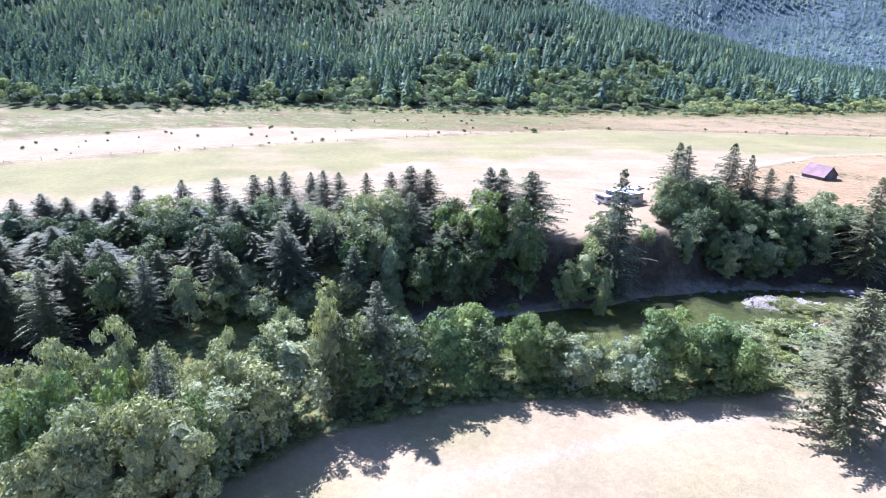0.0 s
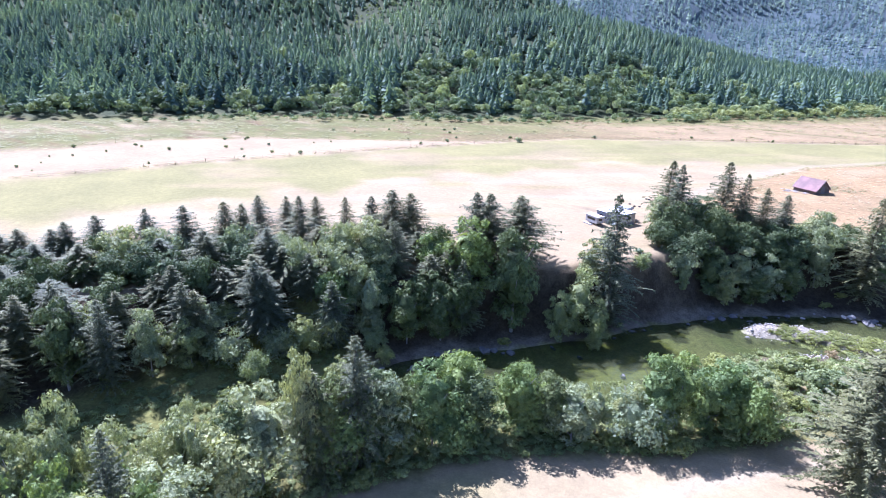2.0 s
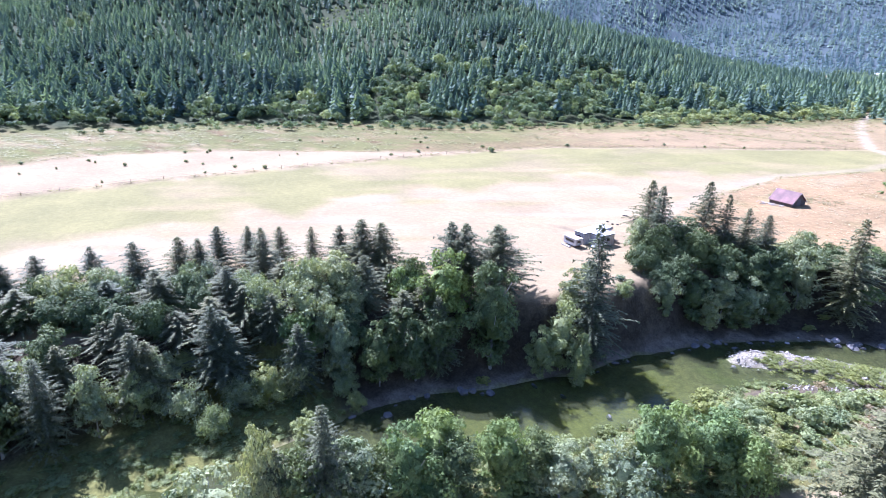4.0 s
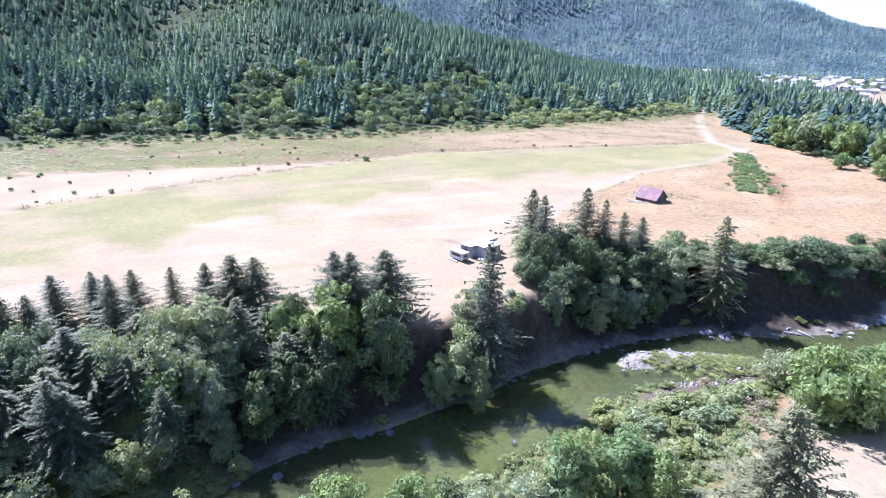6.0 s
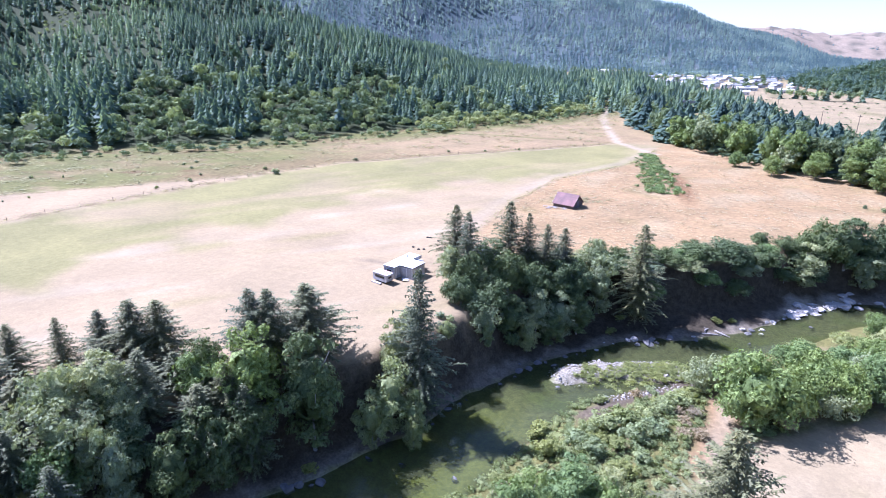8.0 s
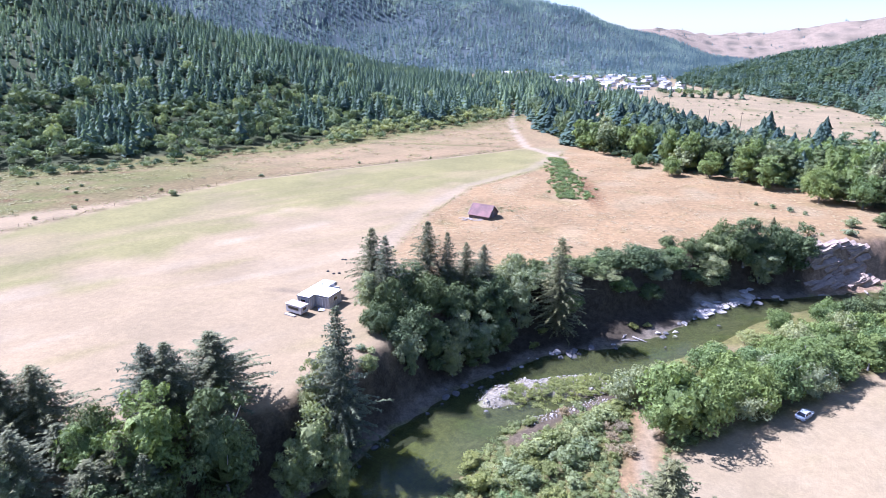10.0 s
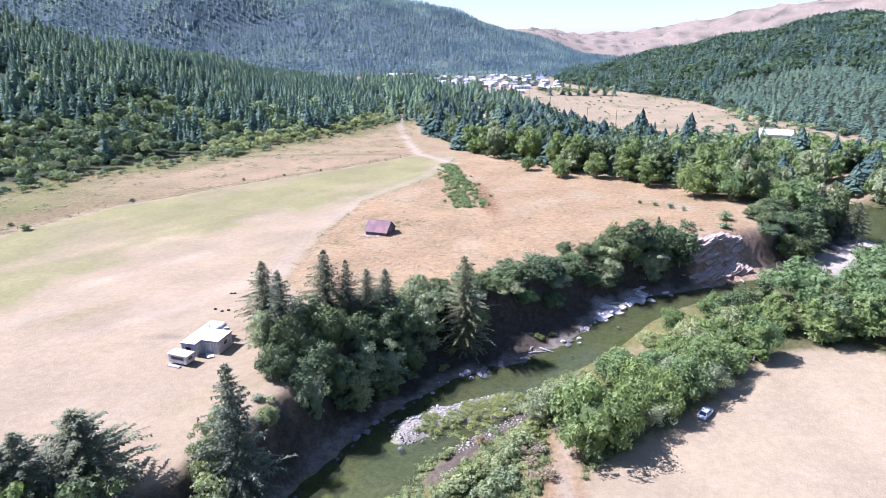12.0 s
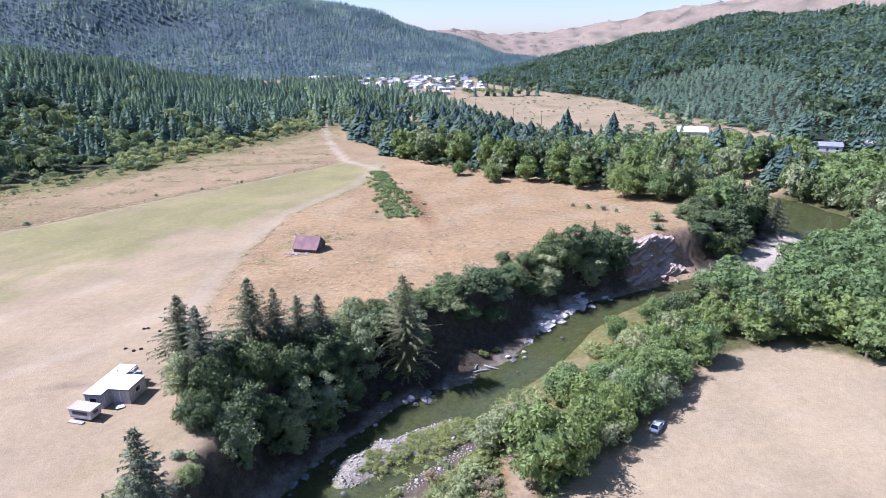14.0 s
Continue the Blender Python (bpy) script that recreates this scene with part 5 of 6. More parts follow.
def build_stones():
    rng = np.random.RandomState(43)
    pale = [stone_mesh(rng, "boulder", STONE) for _ in range(4)]
    slabs = [stone_mesh(rng, "boulder", STONE, 0.4, 3) for _ in range(5)]
    dark = [stone_mesh(rng, "boulder", DARK_STONE) for _ in range(4)]

    def lay_stone(kinds, x, y, s, label, group):
        ob = new("boulder", kinds[rng.randint(len(kinds))])
        ob.matrix_basis = pose(x, y, max(float(land(x, y)), WATER - 0.25) + 0.06 * s, rng.uniform(-12, 12), rng.uniform(-12, 12), rng.uniform(0, 360)) @ Matrix.Diagonal((s * rng.uniform(0.8, 1.5), s, s * rng.uniform(0.7, 1.1), 1))
        tagged(ob, label, "boulder", group)
    shore = np.array(SHORE_N[5:19], float)
    for k in range(70):
        i, f = rng.randint(len(shore) - 1), rng.uniform()
        p = shore[i] + (shore[i + 1] - shore[i]) * f + rng.normal(0, 0.9, 2)
        lay_stone(dark if i < 6 or rng.uniform() < 0.4 else pale, p[0], p[1], rng.uniform(0.4, 1.5), "rounded river boulder at the water's edge", "boulders at the water's edge")
    for k in range(36):
        f = rng.uniform()
        p = np.array([28, 133]) + (np.array([45, 148]) - np.array([28, 133])) * f + rng.normal(0, 1.1, 2)
        lay_stone(slabs, p[0], p[1] + 1.0, rng.uniform(0.9, 2.6), "pale sunlit rock ledge by the river", "rock ledges")
    for x, y, s in ((1.1, 110.6, 2.0), (-1, 109.5, 1.2), (2.6, 111.4, 1.0), (-30, 60, 0.9), (-22, 60, 0.8), (-13, 88, 1.0), (20, 118, 0.8), (33, 131, 0.9)):
        lay_stone(dark, x, y, s, "dark stone in the shallow river", "stones in the river")
    # cobbles of the island and its side channel
    shapes = []
    for _ in range(5):
        d = np.array([(1, 0, 0), (0, 1, 0), (-1, 0, 0), (0, -1, 0), (0, 0, 0.8), (0, 0, -0.5)], float) * rng.uniform(0.7, 1.3, (6, 1)) * 0.5
        shapes.append((d, np.array([(0, 1, 4), (1, 2, 4), (2, 3, 4), (3, 0, 4), (1, 0, 5), (2, 1, 5), (3, 2, 5), (0, 3, 5)])))
    x, y = scatter(rng, (-20, 14, 84, 108), 0.55, lambda x, y: (np.abs(along(ISLAND, x, y)) < 3.6) | (np.abs(along([(-6, 86), (1, 91), (8, 97)], x, y)) < 1.2))
    s = rng.uniform(0.15, 0.5, len(x)) * (1 + (rng.uniform(size=len(x)) < 0.08))
    strew("cobbles", shapes, np.stack([x, y, np.maximum(land(x, y), WATER - 0.3) + 0.05, s, s, rng.uniform(0, 6.28, len(x))], 1), STONE, "pale grey cobbles of the gravel island", "stones")
    x, y = scatter(rng, (92, 135, 158, 215), 1.1, lambda x, y: (along(SHORE_N, x, y) > -0.5) & (along(SHORE_N, x, y) < 6))
    s = rng.uniform(0.2, 0.6, len(x))
    strew("gravel_bar_stones", shapes, np.stack([x, y, land(x, y) + 0.05, s, s, rng.uniform(0, 6.28, len(x))], 1), STONE, "pale stones of the gravel bar at the bend", "stones")
    # tilted slabs of the cliff
    face = new("cliff")
    face.matrix_basis = pose(68, 161, -6.5)
    tagged(face, "tilted tan sandstone slabs of the river cliff", "cliff")
    for k in range(80):
        bm = bmesh.new()
        a, b, c = rng.uniform(3.0, 6.5), rng.uniform(0.9, 1.7), rng.uniform(0.5, 0.9)
        box(bm, -a / 2, a / 2, -b / 2, b / 2, -c / 2, c / 2)
        bmesh.ops.subdivide_edges(bm, edges=bm.edges, cuts=3, use_grid_fill=True)
        off = Vector(rng.uniform(-50, 50, 3))
        for v_ in bm.verts:
            v_.co += 0.5 * noise.noise_vector(v_.co * 0.6 + off) + 0.16 * noise.noise_vector(v_.co * 2.1 + off)
        # shelves along the shore, dipping to one side and standing out of the slope
        u, w = rng.uniform(0.1, 1), rng.uniform(0.1, 0.62)
        px, py = 58.5 + 18 * u - 2.5 * w, 153.5 + 7 * u + 12.0 * w
        m = pose(px - 68, py - 161, float(land(px, py)) + 6.6, 0, 0, 24 + rng.normal(0, 7)) @ pose(0, 0, 0, 0, -16 + rng.normal(0, 5), 0) @ pose(0, 0, 0, 24 + rng.normal(0, 6), 0, 0)
        bm.transform(m)
        part("slab", bm, SANDSTONE, face)
    # driftwood
    for x, y, ln, turn in ((13, 119, 4.0, 20), (15, 120, 3.2, -30), (12, 120.5, 2.6, 70), (62, 153.5, 3.0, 10), (73, 158, 3.0, 80)):
        bm = bmesh.new()
        pts = [Vector((-ln / 2 + ln * g, 0.15 * math.sin(5 * g + x), 0.1 * math.sin(3 * g))) for g in (0, 0.3, 0.65, 1)]
        tube(bm, pts, [0.2, 0.18, 0.14, 0.07], 7)
        for g in (0.3, 0.6):
            tube(bm, [pts[1] + (pts[2] - pts[1]) * g, pts[1] + Vector((0.5, 0.6 - g, 0.4))], [0.07, 0.03], 5)
        ob = part("driftwood_log", bm, DRIFTWOOD)
        ob.matrix_basis = pose(x, y, max(float(land(x, y)), WATER) + 0.18, 0, 4, turn)
        tagged(ob, "bleached driftwood log at the water's edge", "log", "driftwood")


build_stones()

# ---- buildings and vehicles on the terrace ----
WHITE = plain("white_paint", (0.66, 0.65, 0.63), 0.6, spread=0.12, scale=0.8)
ROOF_WHITE = plain("white_roof_sheet", (0.78, 0.77, 0.74), 0.45, spread=0.1, scale=0.6)
SIDING = plain("grey_siding", (0.44, 0.42, 0.40), 0.8, spread=0.15, scale=0.9)
TRIM = plain("dark_trim", (0.13, 0.12, 0.12), 0.7)
RUST = plain("rusty_roof", (0.185, 0.078, 0.064), 0.65, spread=0.35, scale=0.5)
RUST_LIGHT = plain("faded_red_sheet", (0.42, 0.22, 0.18), 0.6, spread=0.2, scale=1.0)
OLD_WOOD = plain("weathered_wood", (0.14, 0.105, 0.085), 0.95, spread=0.35, scale=2.0, bump=0.02)
GREY_WOOD = plain("grey_wood", (0.40, 0.36, 0.32), 0.95, spread=0.3, scale=2.0)
RUBBER = plain("rubber", (0.02, 0.02, 0.02), 0.8)
CAR_PAINT, _n, _l, _b = material("silver_paint", 0.25, 0.4)
_b.inputs["Base Color"].default_value = (0.62, 0.66, 0.72, 1)
_b.inputs["Coat Weight"].default_value = 0.6
DARK_GLASS, _n, _l, _b = material("dark_glass", 0.05)
_b.inputs["Base Color"].default_value = (0.012, 0.014, 0.018, 1)
CHROME, _n, _l, _b = material("chrome", 0.15, 1.0)
_b.inputs["Base Color"].default_value = (0.8, 0.8, 0.82, 1)
LAMP_RED, _n, _l, _b = material("red_lens", 0.2)
_b.inputs["Base Color"].default_value = (0.35, 0.01, 0.01, 1)
LAMP_CLEAR, _n, _l, _b = material("clear_lens", 0.1)
_b.inputs["Base Color"].default_value = (0.8, 0.8, 0.8, 1)


def build_house():
    h = new("house")
    h.matrix_basis = pose(-51.28, 97.95, 0, 0, 0, -13) @ Matrix.Diagonal((1, 1, 1.07, 1))
    tagged(h, "white flat-roofed mobile home with a grey side wing", "house")
    # long body and wing: local x to the east, y along the body
    for name, x0, x1, y0, y1 in (("body", 0, 2.7, 0, 8.6), ("wing", 2.72, 6.0, 1.7, 5.8)):
        w = boxed("wall", SIDING, h, x0, x1, y0, y1, -0.1, 2.3, "pale grey panelled walls")
        bm = bmesh.new()
        for k in range(int((x1 - x0) / 0.6) + 1):
            for yy in (y0 - 0.015, y1 + 0.015):
                box(bm, x0 + 0.6 * k - 0.02, x0 + 0.6 * k + 0.02, yy - 0.012, yy + 0.012, 0, 2.28)
        for k in range(int((y1 - y0) / 0.6) + 1):
            for xx in (x0 - 0.015, x1 + 0.015):
                box(bm, xx - 0.012, xx + 0.012, y0 + 0.6 * k - 0.02, y0 + 0.6 * k + 0.02, 0, 2.28)
        part("batten", bm, WHITE, w)
        top = 2.42 if name == "body" else 2.40
        boxed("roof", ROOF_WHITE, h, x0 - 0.12, x1 + 0.12, y0 - 0.12, y1 + 0.12, 2.302, top, "bright white sheet roof")
        boxed("fascia", TRIM, h, x0 - 0.10, x1 + 0.10, y0 - 0.135, y0 - 0.122, 2.22, 2.38)
        boxed("fascia", TRIM, h, x1 + 0.122, x1 + 0.135, y0 - 0.10, y1 + 0.10, 2.22, 2.38)
    for x0, x1, y, z0, z1 in ((0.7, 1.9, -0.02, 1.0, 1.8), (3.6, 4.5, 1.68, 0.02, 1.95)):
        n = "window" if z0 > 0.5 else "door"
        f = boxed(n, WHITE, h, x0, x1, y - 0.04, y + 0.01, z0, z1)
        boxed("pane" if n == "window" else "panel", DARK_GLASS if n == "window" else SIDING, f, x0 + 0.08, x1 - 0.08, y - 0.055, y - 0.042, z0 + 0.08, z1 - 0.08)
    w = boxed("window", WHITE, h, 6.0, 6.05, 3.2, 4.4, 1.0, 1.8)
    boxed("pane", DARK_GLASS, w, 6.052, 6.065, 3.28, 4.32, 1.08, 1.72)
    boxed("step", GREY_WOOD, h, 3.6, 4.5, 1.1, 1.66, -0.05, 0.25)
    pipe = bmesh.new()
    tube(pipe, [Vector((1.3, 6.2, 2.38)), Vector((1.3, 6.2, 2.9))], [0.07, 0.07], 8)
    part("flue", pipe, TRIM, h, "dark metal flue pipe")
    gable = bmesh.new()
    a = [gable.verts.new(c) for c in ((3.0, 6.4, 2.42), (4.0, 6.4, 2.42), (4.0, 6.4, 3.0), (3.0, 7.5, 2.42), (4.0, 7.5, 2.42), (4.0, 7.5, 3.0))]
    for q in ((0, 1, 2), (5, 4, 3), (0, 3, 4, 1), (1, 4, 5, 2), (2, 5, 3, 0)):
        gable.faces.new([a[i] for i in q])
    boxed("lean_to", SIDING, h, 2.72, 4.2, 6.1, 7.9, -0.1, 1.9)
    part("lean_to_roof", gable, SIDING, h)
    # a pale panel left on the ground
    p = boxed("panel_sheet", WHITE, None, -0.6, 0.6, -0.35, 0.35, 0, 0.04)
    p.matrix_basis = pose(-46.3, 97.4, 0.22, 14, 6, 30)
    tagged(p, "pale sheet of board lying by the house wall", "board")


def build_camper():
    c = new("camper_trailer")
    c.matrix_basis = pose(-52.45, 95.3, 0, 0, 0, -19) @ Matrix.Diagonal((1, 1, 1.1, 1))
    tagged(c, "old white camper trailer with rust-striped roof", "camper")
    bm = bmesh.new()
    prof = [(0, 0.45), (0.15, 0.35), (3.65, 0.35), (3.8, 0.5), (3.8, 1.55), (3.6, 1.72), (0.2, 1.72), (0, 1.5)]
    for y in (0, 1.9):
        bm.faces.new([bm.verts.new((x, y, z)) for x, z in prof])
    bm.verts.ensure_lookup_table()
    n = len(prof)
    for k in range(n):
        bm.faces.new((bm.verts[k], bm.verts[(k + 1) % n], bm.verts[n + (k + 1) % n], bm.verts[n + k]))
    bmesh.ops.recalc_face_normals(bm, faces=bm.faces)
    part("body", bm, SIDING, c)
    roof = boxed("roof", ROOF_WHITE, c, -0.1, 3.9, -0.1, 2.0, 1.724, 1.79, "white roof with rust-red stripes")
    for k in range(9):
        boxed("roof_stripe", RUST_LIGHT, roof, 0.02 + 0.43 * k, 0.24 + 0.43 * k, -0.08, 1.98, 1.794, 1.812)
    boxed("stripe", SIDING, c, 0.1, 3.7, -0.018, -0.004, 0.55, 0.75)
    w = boxed("window", TRIM, c, 0.6, 3.2, -0.03, -0.004, 0.95, 1.4)
    boxed("pane", DARK_GLASS, w, 0.68, 3.12, -0.042, -0.032, 1.0, 1.35)
    w = boxed("window", TRIM, c, 3.802, 3.83, 0.5, 1.4, 0.95, 1.4)
    boxed("pane", DARK_GLASS, w, 3.832, 3.842, 0.58, 1.32, 1.0, 1.35)
    boxed("step_deck", GREY_WOOD, c, 0.3, 2.8, -0.9, -0.25, 0.02, 0.2, "bleached plank deck")
    for y in (0.12, 1.55):
        bm = bmesh.new()
        bmesh.ops.create_cone(bm, cap_ends=True, segments=16, radius1=0.32, radius2=0.32, depth=0.2, matrix=pose(1.9, y + 0.1, 0.32, 90))
        part("wheel", bm, RUBBER, c)
    bm = bmesh.new()
    tube(bm, [Vector((3.8, 0.95, 0.42)), Vector((4.8, 0.95, 0.38))], [0.05, 0.04], 6)
    tube(bm, [Vector((4.7, 0.95, 0.38)), Vector((4.7, 0.95, -0.05))], [0.04, 0.04], 6)
    part("drawbar", bm, TRIM, c)


def build_barn():
    b = new("barn")
    b.matrix_basis = pose(-29.9, 166.2, 0, 0, 0, -19)
    tagged(b, "small weathered barn with a rusty red sheet roof", "barn")
    ln, dp, eave, ridge = 6.8, 6.0, 1.15, 3.7
    bm = bmesh.new()
    prof = [(0, -0.1), (dp, -0.1), (dp, eave), (dp / 2, ridge - 0.12), (0, eave)]
    for x in (0.25, ln - 0.25):
        bm.faces.new([bm.verts.new((x, y, z)) for y, z in prof])
    bm.verts.ensure_lookup_table()
    for k in range(5):
        if k not in (2, 3):
            bm.faces.new((bm.verts[k], bm.verts[(k + 1) % 5], bm.verts[5 + (k + 1) % 5], bm.verts[5 + k]))
    bmesh.ops.recalc_face_normals(bm, faces=bm.faces)
    wall = part("wall", bm, OLD_WOOD, b)
    for k in range(13):
        y = 0.25 + k * 0.46
        top = eave + (ridge - 0.15 - eave) * (1 - abs(y - dp / 2) / (dp / 2))
        boxed("board", OLD_WOOD, wall, ln - 0.248, ln - 0.215, y - 0.2, y + 0.2, 0, top - 0.08)
    boxed("door", TRIM, b, ln - 0.21, ln - 0.19, 2.2, 3.8, 0, 2.0)
    rise = math.degrees(math.atan2(ridge - eave, dp / 2))
    slope = math.hypot(ridge - eave, dp / 2) + 0.35
    for side in (0, 1):
        m = (pose(0, dp / 2, ridge, -rise, 0, 0) if side else pose(0, dp / 2, ridge, rise, 0, 0))
        bm = bmesh.new()
        if side == 0:
            box(bm, -0.1, ln + 0.1, -slope, 0, -0.03, 0.03, m)
        else:
            box(bm, -0.1, ln + 0.1, 0, slope, -0.03, 0.03, m)
        roof = part("roof", bm, RUST, b, "rust-red corrugated roof")
        for k in range(17):
            bm = bmesh.new()
            x = k * ln / 16
            box(bm, x - 0.025, x + 0.025, *((-slope, -0.02) if side == 0 else (0.02, slope)), 0.032, 0.06, m)
            part("seam", bm, RUST, roof)
        for k in range(7):
            for x in (-0.16, ln + 0.12):
                bm = bmesh.new()
                y = (k + 0.5) * slope / 7
                box(bm, x, x + 0.04, *((-y - 0.1, -y + 0.1) if side == 0 else (y - 0.1, y + 0.1)), -0.09, 0.045, m)
                part("rafter_end", bm, WHITE, roof)
    rng = np.random.RandomState(47)
    for k in range(22):
        bm = bmesh.new()
        a = rng.uniform(0.8, 2.4)
        box(bm, -a / 2, a / 2, -0.09, 0.09, -0.03, 0.03)
        ob = part("plank", bm, GREY_WOOD)
        ob.matrix_basis = pose(-32.5 + rng.uniform(0, 7), 164.0 + rng.uniform(-1.6, 1.0), 0.14, rng.uniform(-5, 5), rng.uniform(-4, 4), rng.uniform(0, 180))
        tagged(ob, "loose grey plank in the grass by the barn", "plank", "planks by the barn")


def build_car(name, x, y, turn, paint, label, z=None, length=4.4):
    c = new(name)
    c.matrix_basis = pose(x, y, float(land(x, y)) if z is None else z, 0, 0, turn) @ Matrix.Scale(length / 4.4, 4)
    tagged(c, label, "car")

    def loft(rows, mat, nm, parent, lab=""):
        bm = bmesh.new()
        rings = [[bm.verts.new((px, s * w, z0)) for s, z0 in ((-1, lo), (-1, hi), (1, hi), (1, lo))] for px, w, lo, hi in rows]
        for r0, r1 in zip(rings, rings[1:]):
            for k in range(4):
                bm.faces.new((r0[k], r0[(k + 1) % 4], r1[(k + 1) % 4], r1[k]))
        bm.faces.new(rings[0])
        bm.faces.new(rings[-1])
        bmesh.ops.recalc_face_normals(bm, faces=bm.faces)
        bmesh.ops.bevel(bm, geom=bm.edges, offset=0.05, segments=2, affect="EDGES")
        return part(nm, bm, mat, parent, lab)
    body = loft([(-2.2, 0.72, 0.35, 0.78), (-1.95, 0.84, 0.24, 0.92), (-0.9, 0.88, 0.22, 0.95), (0.9, 0.88, 0.22, 0.92), (1.8, 0.84, 0.24, 0.80), (2.2, 0.70, 0.34, 0.66)], paint, "body", c)
    cabin = bmesh.new()
    lo = [(-1.75, 0.78, 0.93), (0.95, 0.80, 0.90)]
    hi = [(-1.1, 0.60, 1.40), (0.25, 0.62, 1.40)]
    v = [cabin.verts.new((px, s * w, z0)) for px, w, z0 in (lo[0], lo[1], hi[1], hi[0]) for s in (-1, 1)]
    for q in ((0, 2, 4, 6), (7, 5, 3, 1), (2, 3, 5, 4), (0, 6, 7, 1), (0, 1, 3, 2)):
        cabin.faces.new([v[i] for i in q])
    bmesh.ops.recalc_face_normals(cabin, faces=cabin.faces)
    part("windows", cabin, DARK_GLASS, c, "dark tinted car windows")
    loft([(-1.15, 0.60, 1.385, 1.43), (-0.4, 0.64, 1.39, 1.46), (0.3, 0.62, 1.385, 1.43)], paint, "roof", c)
    for s in (-1, 1):
        for px, qx in ((-1.75, -1.12), (0.95, 0.27), (-0.45, -0.45)):
            bm = bmesh.new()
            tube(bm, [Vector((px, s * 0.79, 0.92)), Vector((qx, s * 0.62, 1.40))], [0.045, 0.04], 5)
            part("pillar", bm, paint, c)
        for px in (-1.35, 1.35):
            bm = bmesh.new()
            bmesh.ops.create_cone(bm, cap_ends=True, segments=18, radius1=0.32, radius2=0.32, depth=0.22, matrix=pose(px, s * 0.78, 0.32, 90))
            wheel = part("wheel", bm, RUBBER, c)
            bm = bmesh.new()
            bmesh.ops.create_cone(bm, cap_ends=True, segments=14, radius1=0.2, radius2=0.17, depth=0.03, matrix=pose(px, s * 0.90, 0.32, 90))
            part("rim", bm, CHROME, wheel)
        boxed("headlight", LAMP_CLEAR, c, 2.12, 2.2, s * 0.55 - 0.14, s * 0.55 + 0.14, 0.56, 0.66)
        boxed("tail_light", LAMP_RED, c, -2.19, -2.12, s * 0.6 - 0.1, s * 0.6 + 0.1, 0.62, 0.76)
        boxed("mirror", paint, c, 0.62, 0.74, s * 0.95 - 0.08, s * 0.95 + 0.08, 0.93, 1.05)
    return c


def build_fence():
    f = new("fence")
    tagged(f, "low wire fence on dark wooden posts along the field", "fence")
    p = np.array(FENCE[1:], float)
    s = np.r_[0, np.cumsum(np.hypot(*np.diff(p, axis=0).T))]
    at = np.arange(0, s[-1], 9.0)
    xs, ys = np.interp(at, s, p[:, 0]), np.interp(at, s, p[:, 1])
    bm = bmesh.new()
    tube(bm, [Vector((0, 0, -0.3)), Vector((0, 0, 1.2))], [0.06, 0.05], 6)
    me = bpy.data.meshes.new("post")
    bm.to_mesh(me)
    bm.free()
    me.materials.append(OLD_WOOD)
    for x, y in zip(xs, ys):
        o = new("post", me)
        o.parent = f
        o.matrix_basis = pose(x, y, float(land(x, y)))
    for z in (0.5, 1.0):
        bm = bmesh.new()
        tube(bm, [Vector((x, y, float(land(x, y)) + z)) for x, y in zip(xs, ys)], [0.012] * len(xs), 3)
        part("wire", bm, TRIM, f)


build_house()
build_camper()
build_barn()
build_car("car", 38.2, 94.7, 46, CAR_PAINT, "silver hatchback parked under the trees on dry grass", length=3.8)
build_fence()
_r = np.random.RandomState(53)
for x, y in ((-52.6, 124.5), (-51.9, 124.6), (-49.2, 123.0), (-53.0, 116.6), (-51.2, 115.6), (-50.1, 116.1)):
    bm = bmesh.new()
    me_pts = [Vector((0.24 * math.cos(a), 0.24 * math.sin(a), 0.1)) for a in np.linspace(0, 6.2832, 15)]
    tube(bm, me_pts, [0.1] * 15, 7)
    ob = part("tyre", bm, RUBBER)
    ob.matrix_basis = pose(x, y, float(land(x, y)), 0, 0, _r.uniform(0, 360))
    tagged(ob, "old black tyre lying on the field", "tyre", "tyres on the field")


# ---- beyond the river: bridge, yard, town ----
CONCRETE = plain("concrete", (0.36, 0.35, 0.33), 0.9, spread=0.2, scale=0.5)
ASPHALT = plain("asphalt", (0.20, 0.195, 0.19), 0.9, spread=0.2, scale=0.2)
ROOF_GREY = plain("grey_roof", (0.26, 0.26, 0.27), 0.7, spread=0.2, scale=0.5)
ROOF_TAN = plain("tan_roof", (0.48, 0.42, 0.36), 0.7, spread=0.2, scale=0.5)
BLUE_PAINT = plain("blue_paint", (0.10, 0.16, 0.32), 0.4)
RED_PAINT = plain("red_paint", (0.30, 0.05, 0.04), 0.4)


def strip(name, points, wide, mat, label, lift):
    bm = bmesh.new()
    p = np.array(points, float)
    s = np.r_[0, np.cumsum(np.hypot(*np.diff(p, axis=0).T))]
    at = np.arange(0, s[-1], 6.0)
    q = np.stack([np.interp(at, s, p[:, 0]), np.interp(at, s, p[:, 1])], 1)
    d = np.gradient(q, axis=0)
    nrm = np.stack([-d[:, 1], d[:, 0]], 1) / np.hypot(*d.T)[:, None]
    rows = []
    for a, n in zip(q, nrm):
        rows.append([bm.verts.new((*(a + n * w), float(land(*(a + n * w))) + lift)) for w in (-wide / 2, 0, wide / 2)])
    for r0, r1 in zip(rows, rows[1:]):
        for k in range(2):
            bm.faces.new((r0[k], r0[k + 1], r1[k + 1], r1[k]))
    tagged(part(name, bm, mat), label, "road", kind="structure")


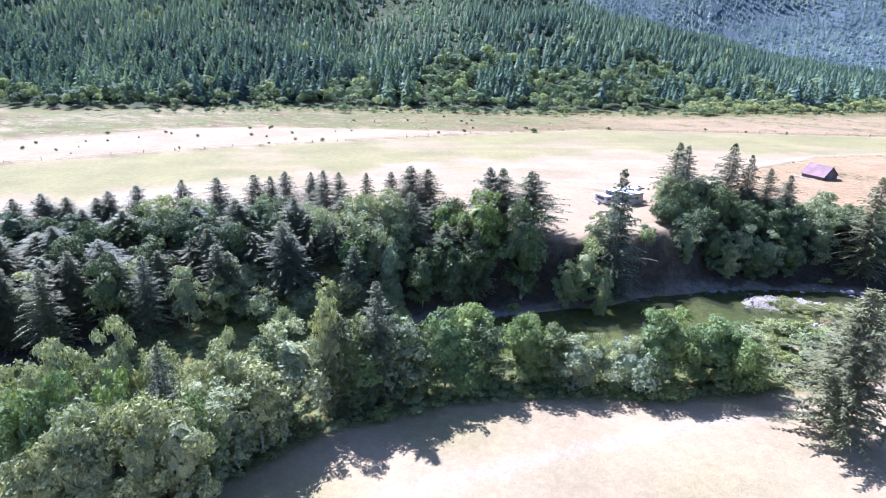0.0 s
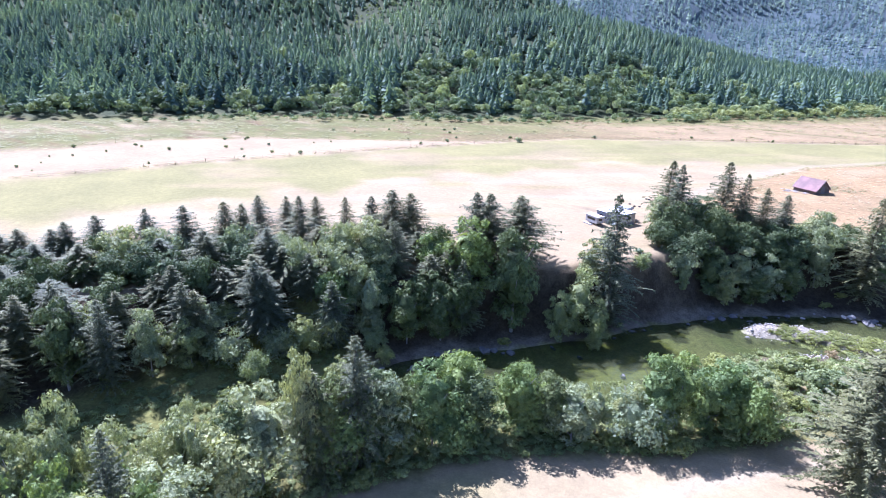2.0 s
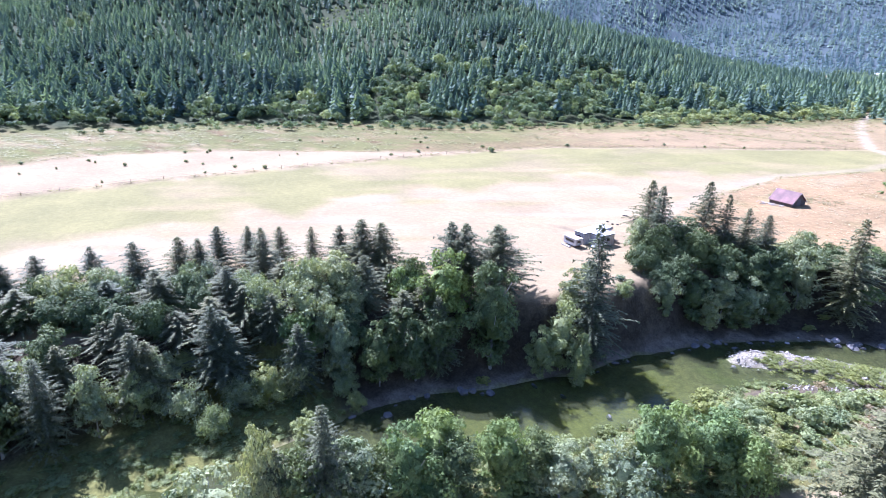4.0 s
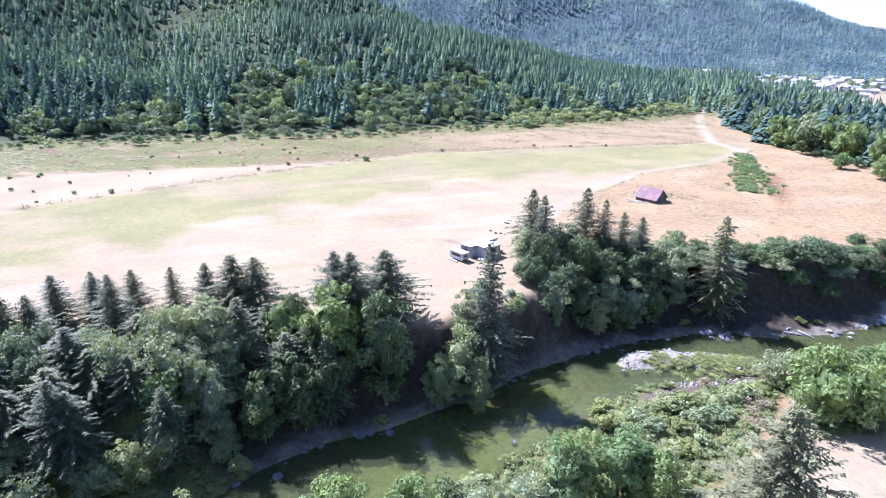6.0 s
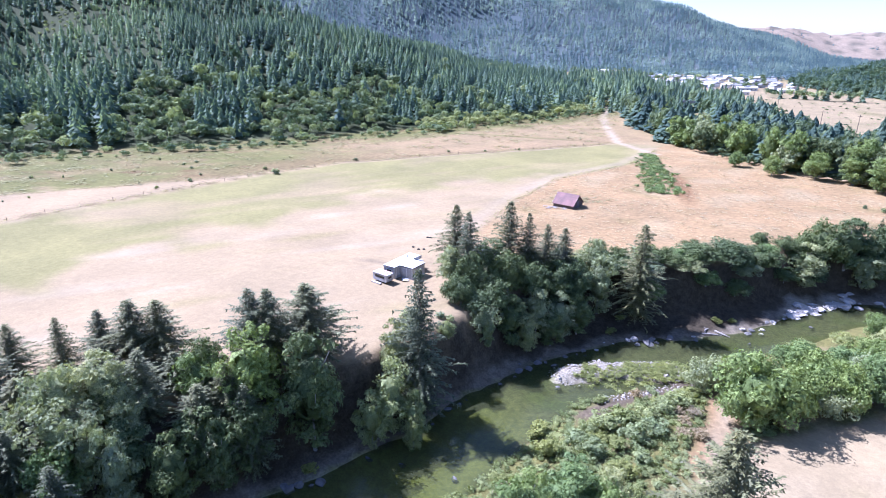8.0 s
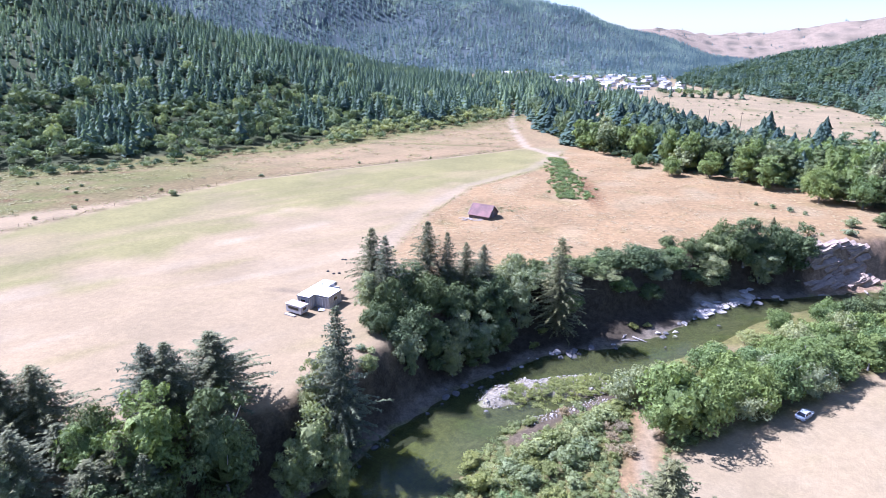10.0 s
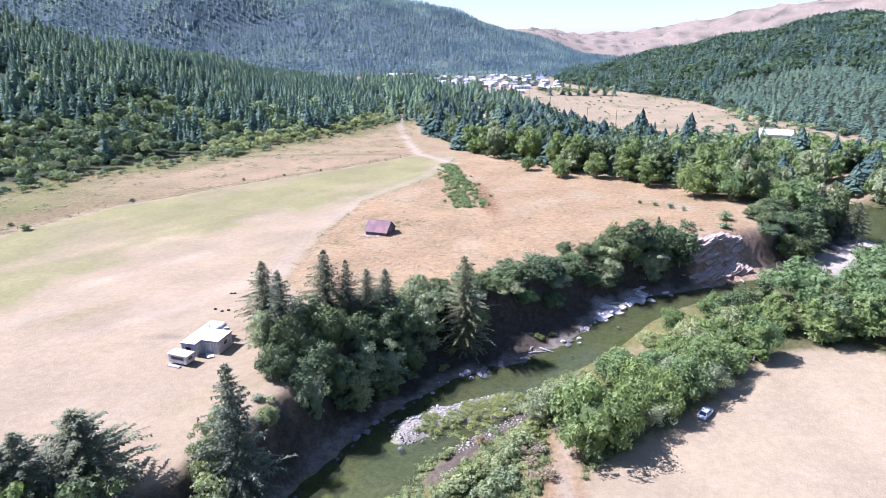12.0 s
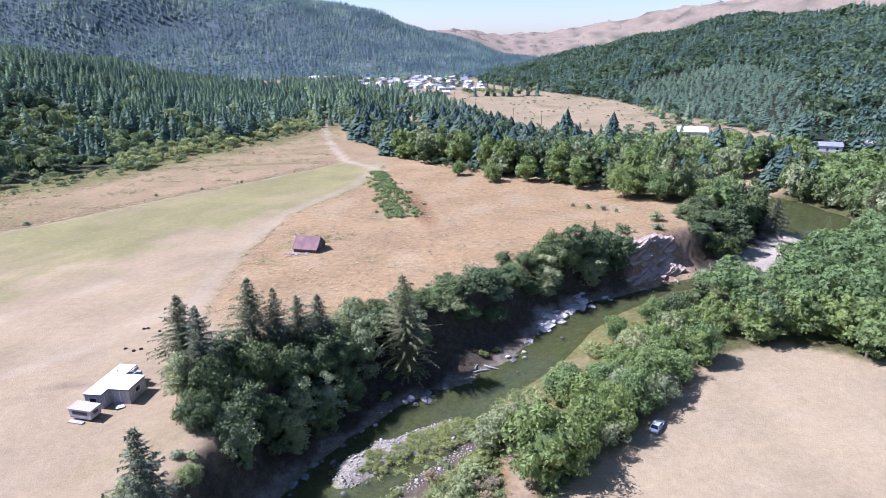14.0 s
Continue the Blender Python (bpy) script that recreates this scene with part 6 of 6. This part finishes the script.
strip("road", [(30, 960), (42, 826), (56, 658), (53, 560), (58, 490), (78, 435), (125, 392), (180, 345), (215, 300), (240, 240)], 8.0, ASPHALT, "pale grey asphalt road through the valley", 0.12)


def dwelling(x, y, turn, w, d, wall_h, roof_h, wall, roof, label, z=None):
    """A plain gabled house with door and windows."""
    h = new("house")
    h.matrix_basis = pose(x, y, float(land(x, y)) if z is None else z, 0, 0, turn)
    tagged(h, label, "house", "houses of the town")
    boxed("wall", wall, h, -w / 2, w / 2, -d / 2, d / 2, -0.6, wall_h)
    bm = bmesh.new()
    e = 0.5
    ends = []
    for px in (-w / 2 - e, w / 2 + e):
        ends.append([bm.verts.new(c) for c in ((px, -d / 2 - e, wall_h + 0.01), (px, d / 2 + e, wall_h + 0.01), (px, 0, wall_h + roof_h))])
    a, b = ends
    bm.faces.new(a)
    bm.faces.new(b[::-1])
    for i, j in ((0, 1), (1, 2), (2, 0)):
        bm.faces.new((a[j], a[i], b[i], b[j]))
    bmesh.ops.recalc_face_normals(bm, faces=bm.faces)
    part("roof", bm, roof, h)
    for k in range(max(2, int(w / 4))):
        px = -w / 2 + (k + 0.5) * w / max(2, int(w / 4))
        if k == 1:
            boxed("door", TRIM, h, px - 0.5, px + 0.5, -d / 2 - 0.05, -d / 2 - 0.01, 0, 2.0)
        else:
            boxed("window", DARK_GLASS, h, px - 0.6, px + 0.6, -d / 2 - 0.05, -d / 2 - 0.01, 0.9, 2.0)
    return h


def build_town():
    rng = np.random.RandomState(59)
    roofs = (ROOF_WHITE, ROOF_GREY, ROOF_GREY, ROOF_TAN, ROOF_TAN)
    n = 0
    x, y = scatter(rng, (-120, 150, 850, 1060), 15, lambda x, y: (along(FOOT_E, x, y) < -8) & (along(FOOT_W, x, y) < -8) & ((x > -40) | (np.abs(y - 990) < 22)))
    for k in range(len(x)):
        if rng.uniform() < 0.6:
            roof = roofs[rng.randint(5)]
            dwelling(x[k], y[k], rng.choice([0, 90, 20, 110]), rng.uniform(8, 16), rng.uniform(6, 9), rng.uniform(2.6, 4), rng.uniform(1.2, 2.2), WHITE if rng.uniform() < 0.6 else SIDING, roof,
                     "small town house with a pale roof" if roof is not ROOF_GREY else "small town house with a grey roof")
    for x, y, t, w, d in ((80, 815, 8, 22, 9), (118, 790, 5, 16, 8), (70, 742, 0, 12, 7)):
        dwelling(x, y, t, w, d, 3.6, 1.4, WHITE, ROOF_WHITE, "long low building with a white roof")
    # yard with a large white shed
    s = dwelling(188, 372, -24, 17, 12, 5.0, 2.6, SIDING, ROOF_WHITE, "large white-roofed shed in a yard of vehicles", -8.6)
    tagged(s, category="shed")
    dwelling(239, 320, -28, 14, 8, 2.8, 1.8, WHITE, ROOF_GREY, "white bungalow with a grey gabled roof", float(land(239, 320)) + 0.2)
    dwelling(262, 313, -28, 9, 7, 2.6, 1.6, SIDING, ROOF_TAN, "small house with a tan roof among trees", float(land(262, 313)) + 0.2)
    for k in range(16):
        f = rng.uniform(0, 1)
        px, py = (147 + 24 * f + rng.normal(0, 2), 386 - 16 * f + rng.normal(0, 3)) if k < 9 else (186 + 24 * f + rng.normal(0, 1.5), 334 - 25 * f + rng.normal(0, 1.5))
        paint = (WHITE, CAR_PAINT, BLUE_PAINT, RED_PAINT, WHITE)[rng.randint(5)]
        build_car("car", px, py, rng.uniform(0, 360), paint, {WHITE: "white car parked in the yard", CAR_PAINT: "silver car parked in the yard", BLUE_PAINT: "blue car parked in the yard", RED_PAINT: "red car parked in the yard"}[paint], length=4.8)
    # bridge over the upper river
    b = new("bridge")
    b.matrix_basis = pose(2, 560, -2.6, 0, 0, 12)
    tagged(b, "long concrete bridge over the upper river", "bridge")
    boxed("deck", CONCRETE, b, -16, 16, -2.5, 2.5, -0.9, 0)
    for y in (-2.45, 2.35):
        boxed("parapet", CONCRETE, b, -16, 16, y, y + 0.15, 0.004, 0.9)
    for px in (-11, 0, 11):
        boxed("pier", CONCRETE, b, px - 0.6, px + 0.6, -2.0, 2.0, -10, -0.904)
    # power poles along the road
    for x, y in ((63, 443), (95, 470), (112, 450), (80, 560), (70, 640)):
        pole = new("utility_pole")
        pole.matrix_basis = pose(x, y, float(land(x, y)), 0, 0, 15)
        tagged(pole, "wooden utility pole beside the road", "pole", "utility poles")
        bm = bmesh.new()
        tube(bm, [Vector((0, 0, -0.5)), Vector((0, 0, 11))], [0.2, 0.14], 7)
        part("shaft", bm, OLD_WOOD, pole)
        boxed("crossarm", OLD_WOOD, pole, -1.3, 1.3, -0.28, -0.15, 10.0, 10.2)


build_town()
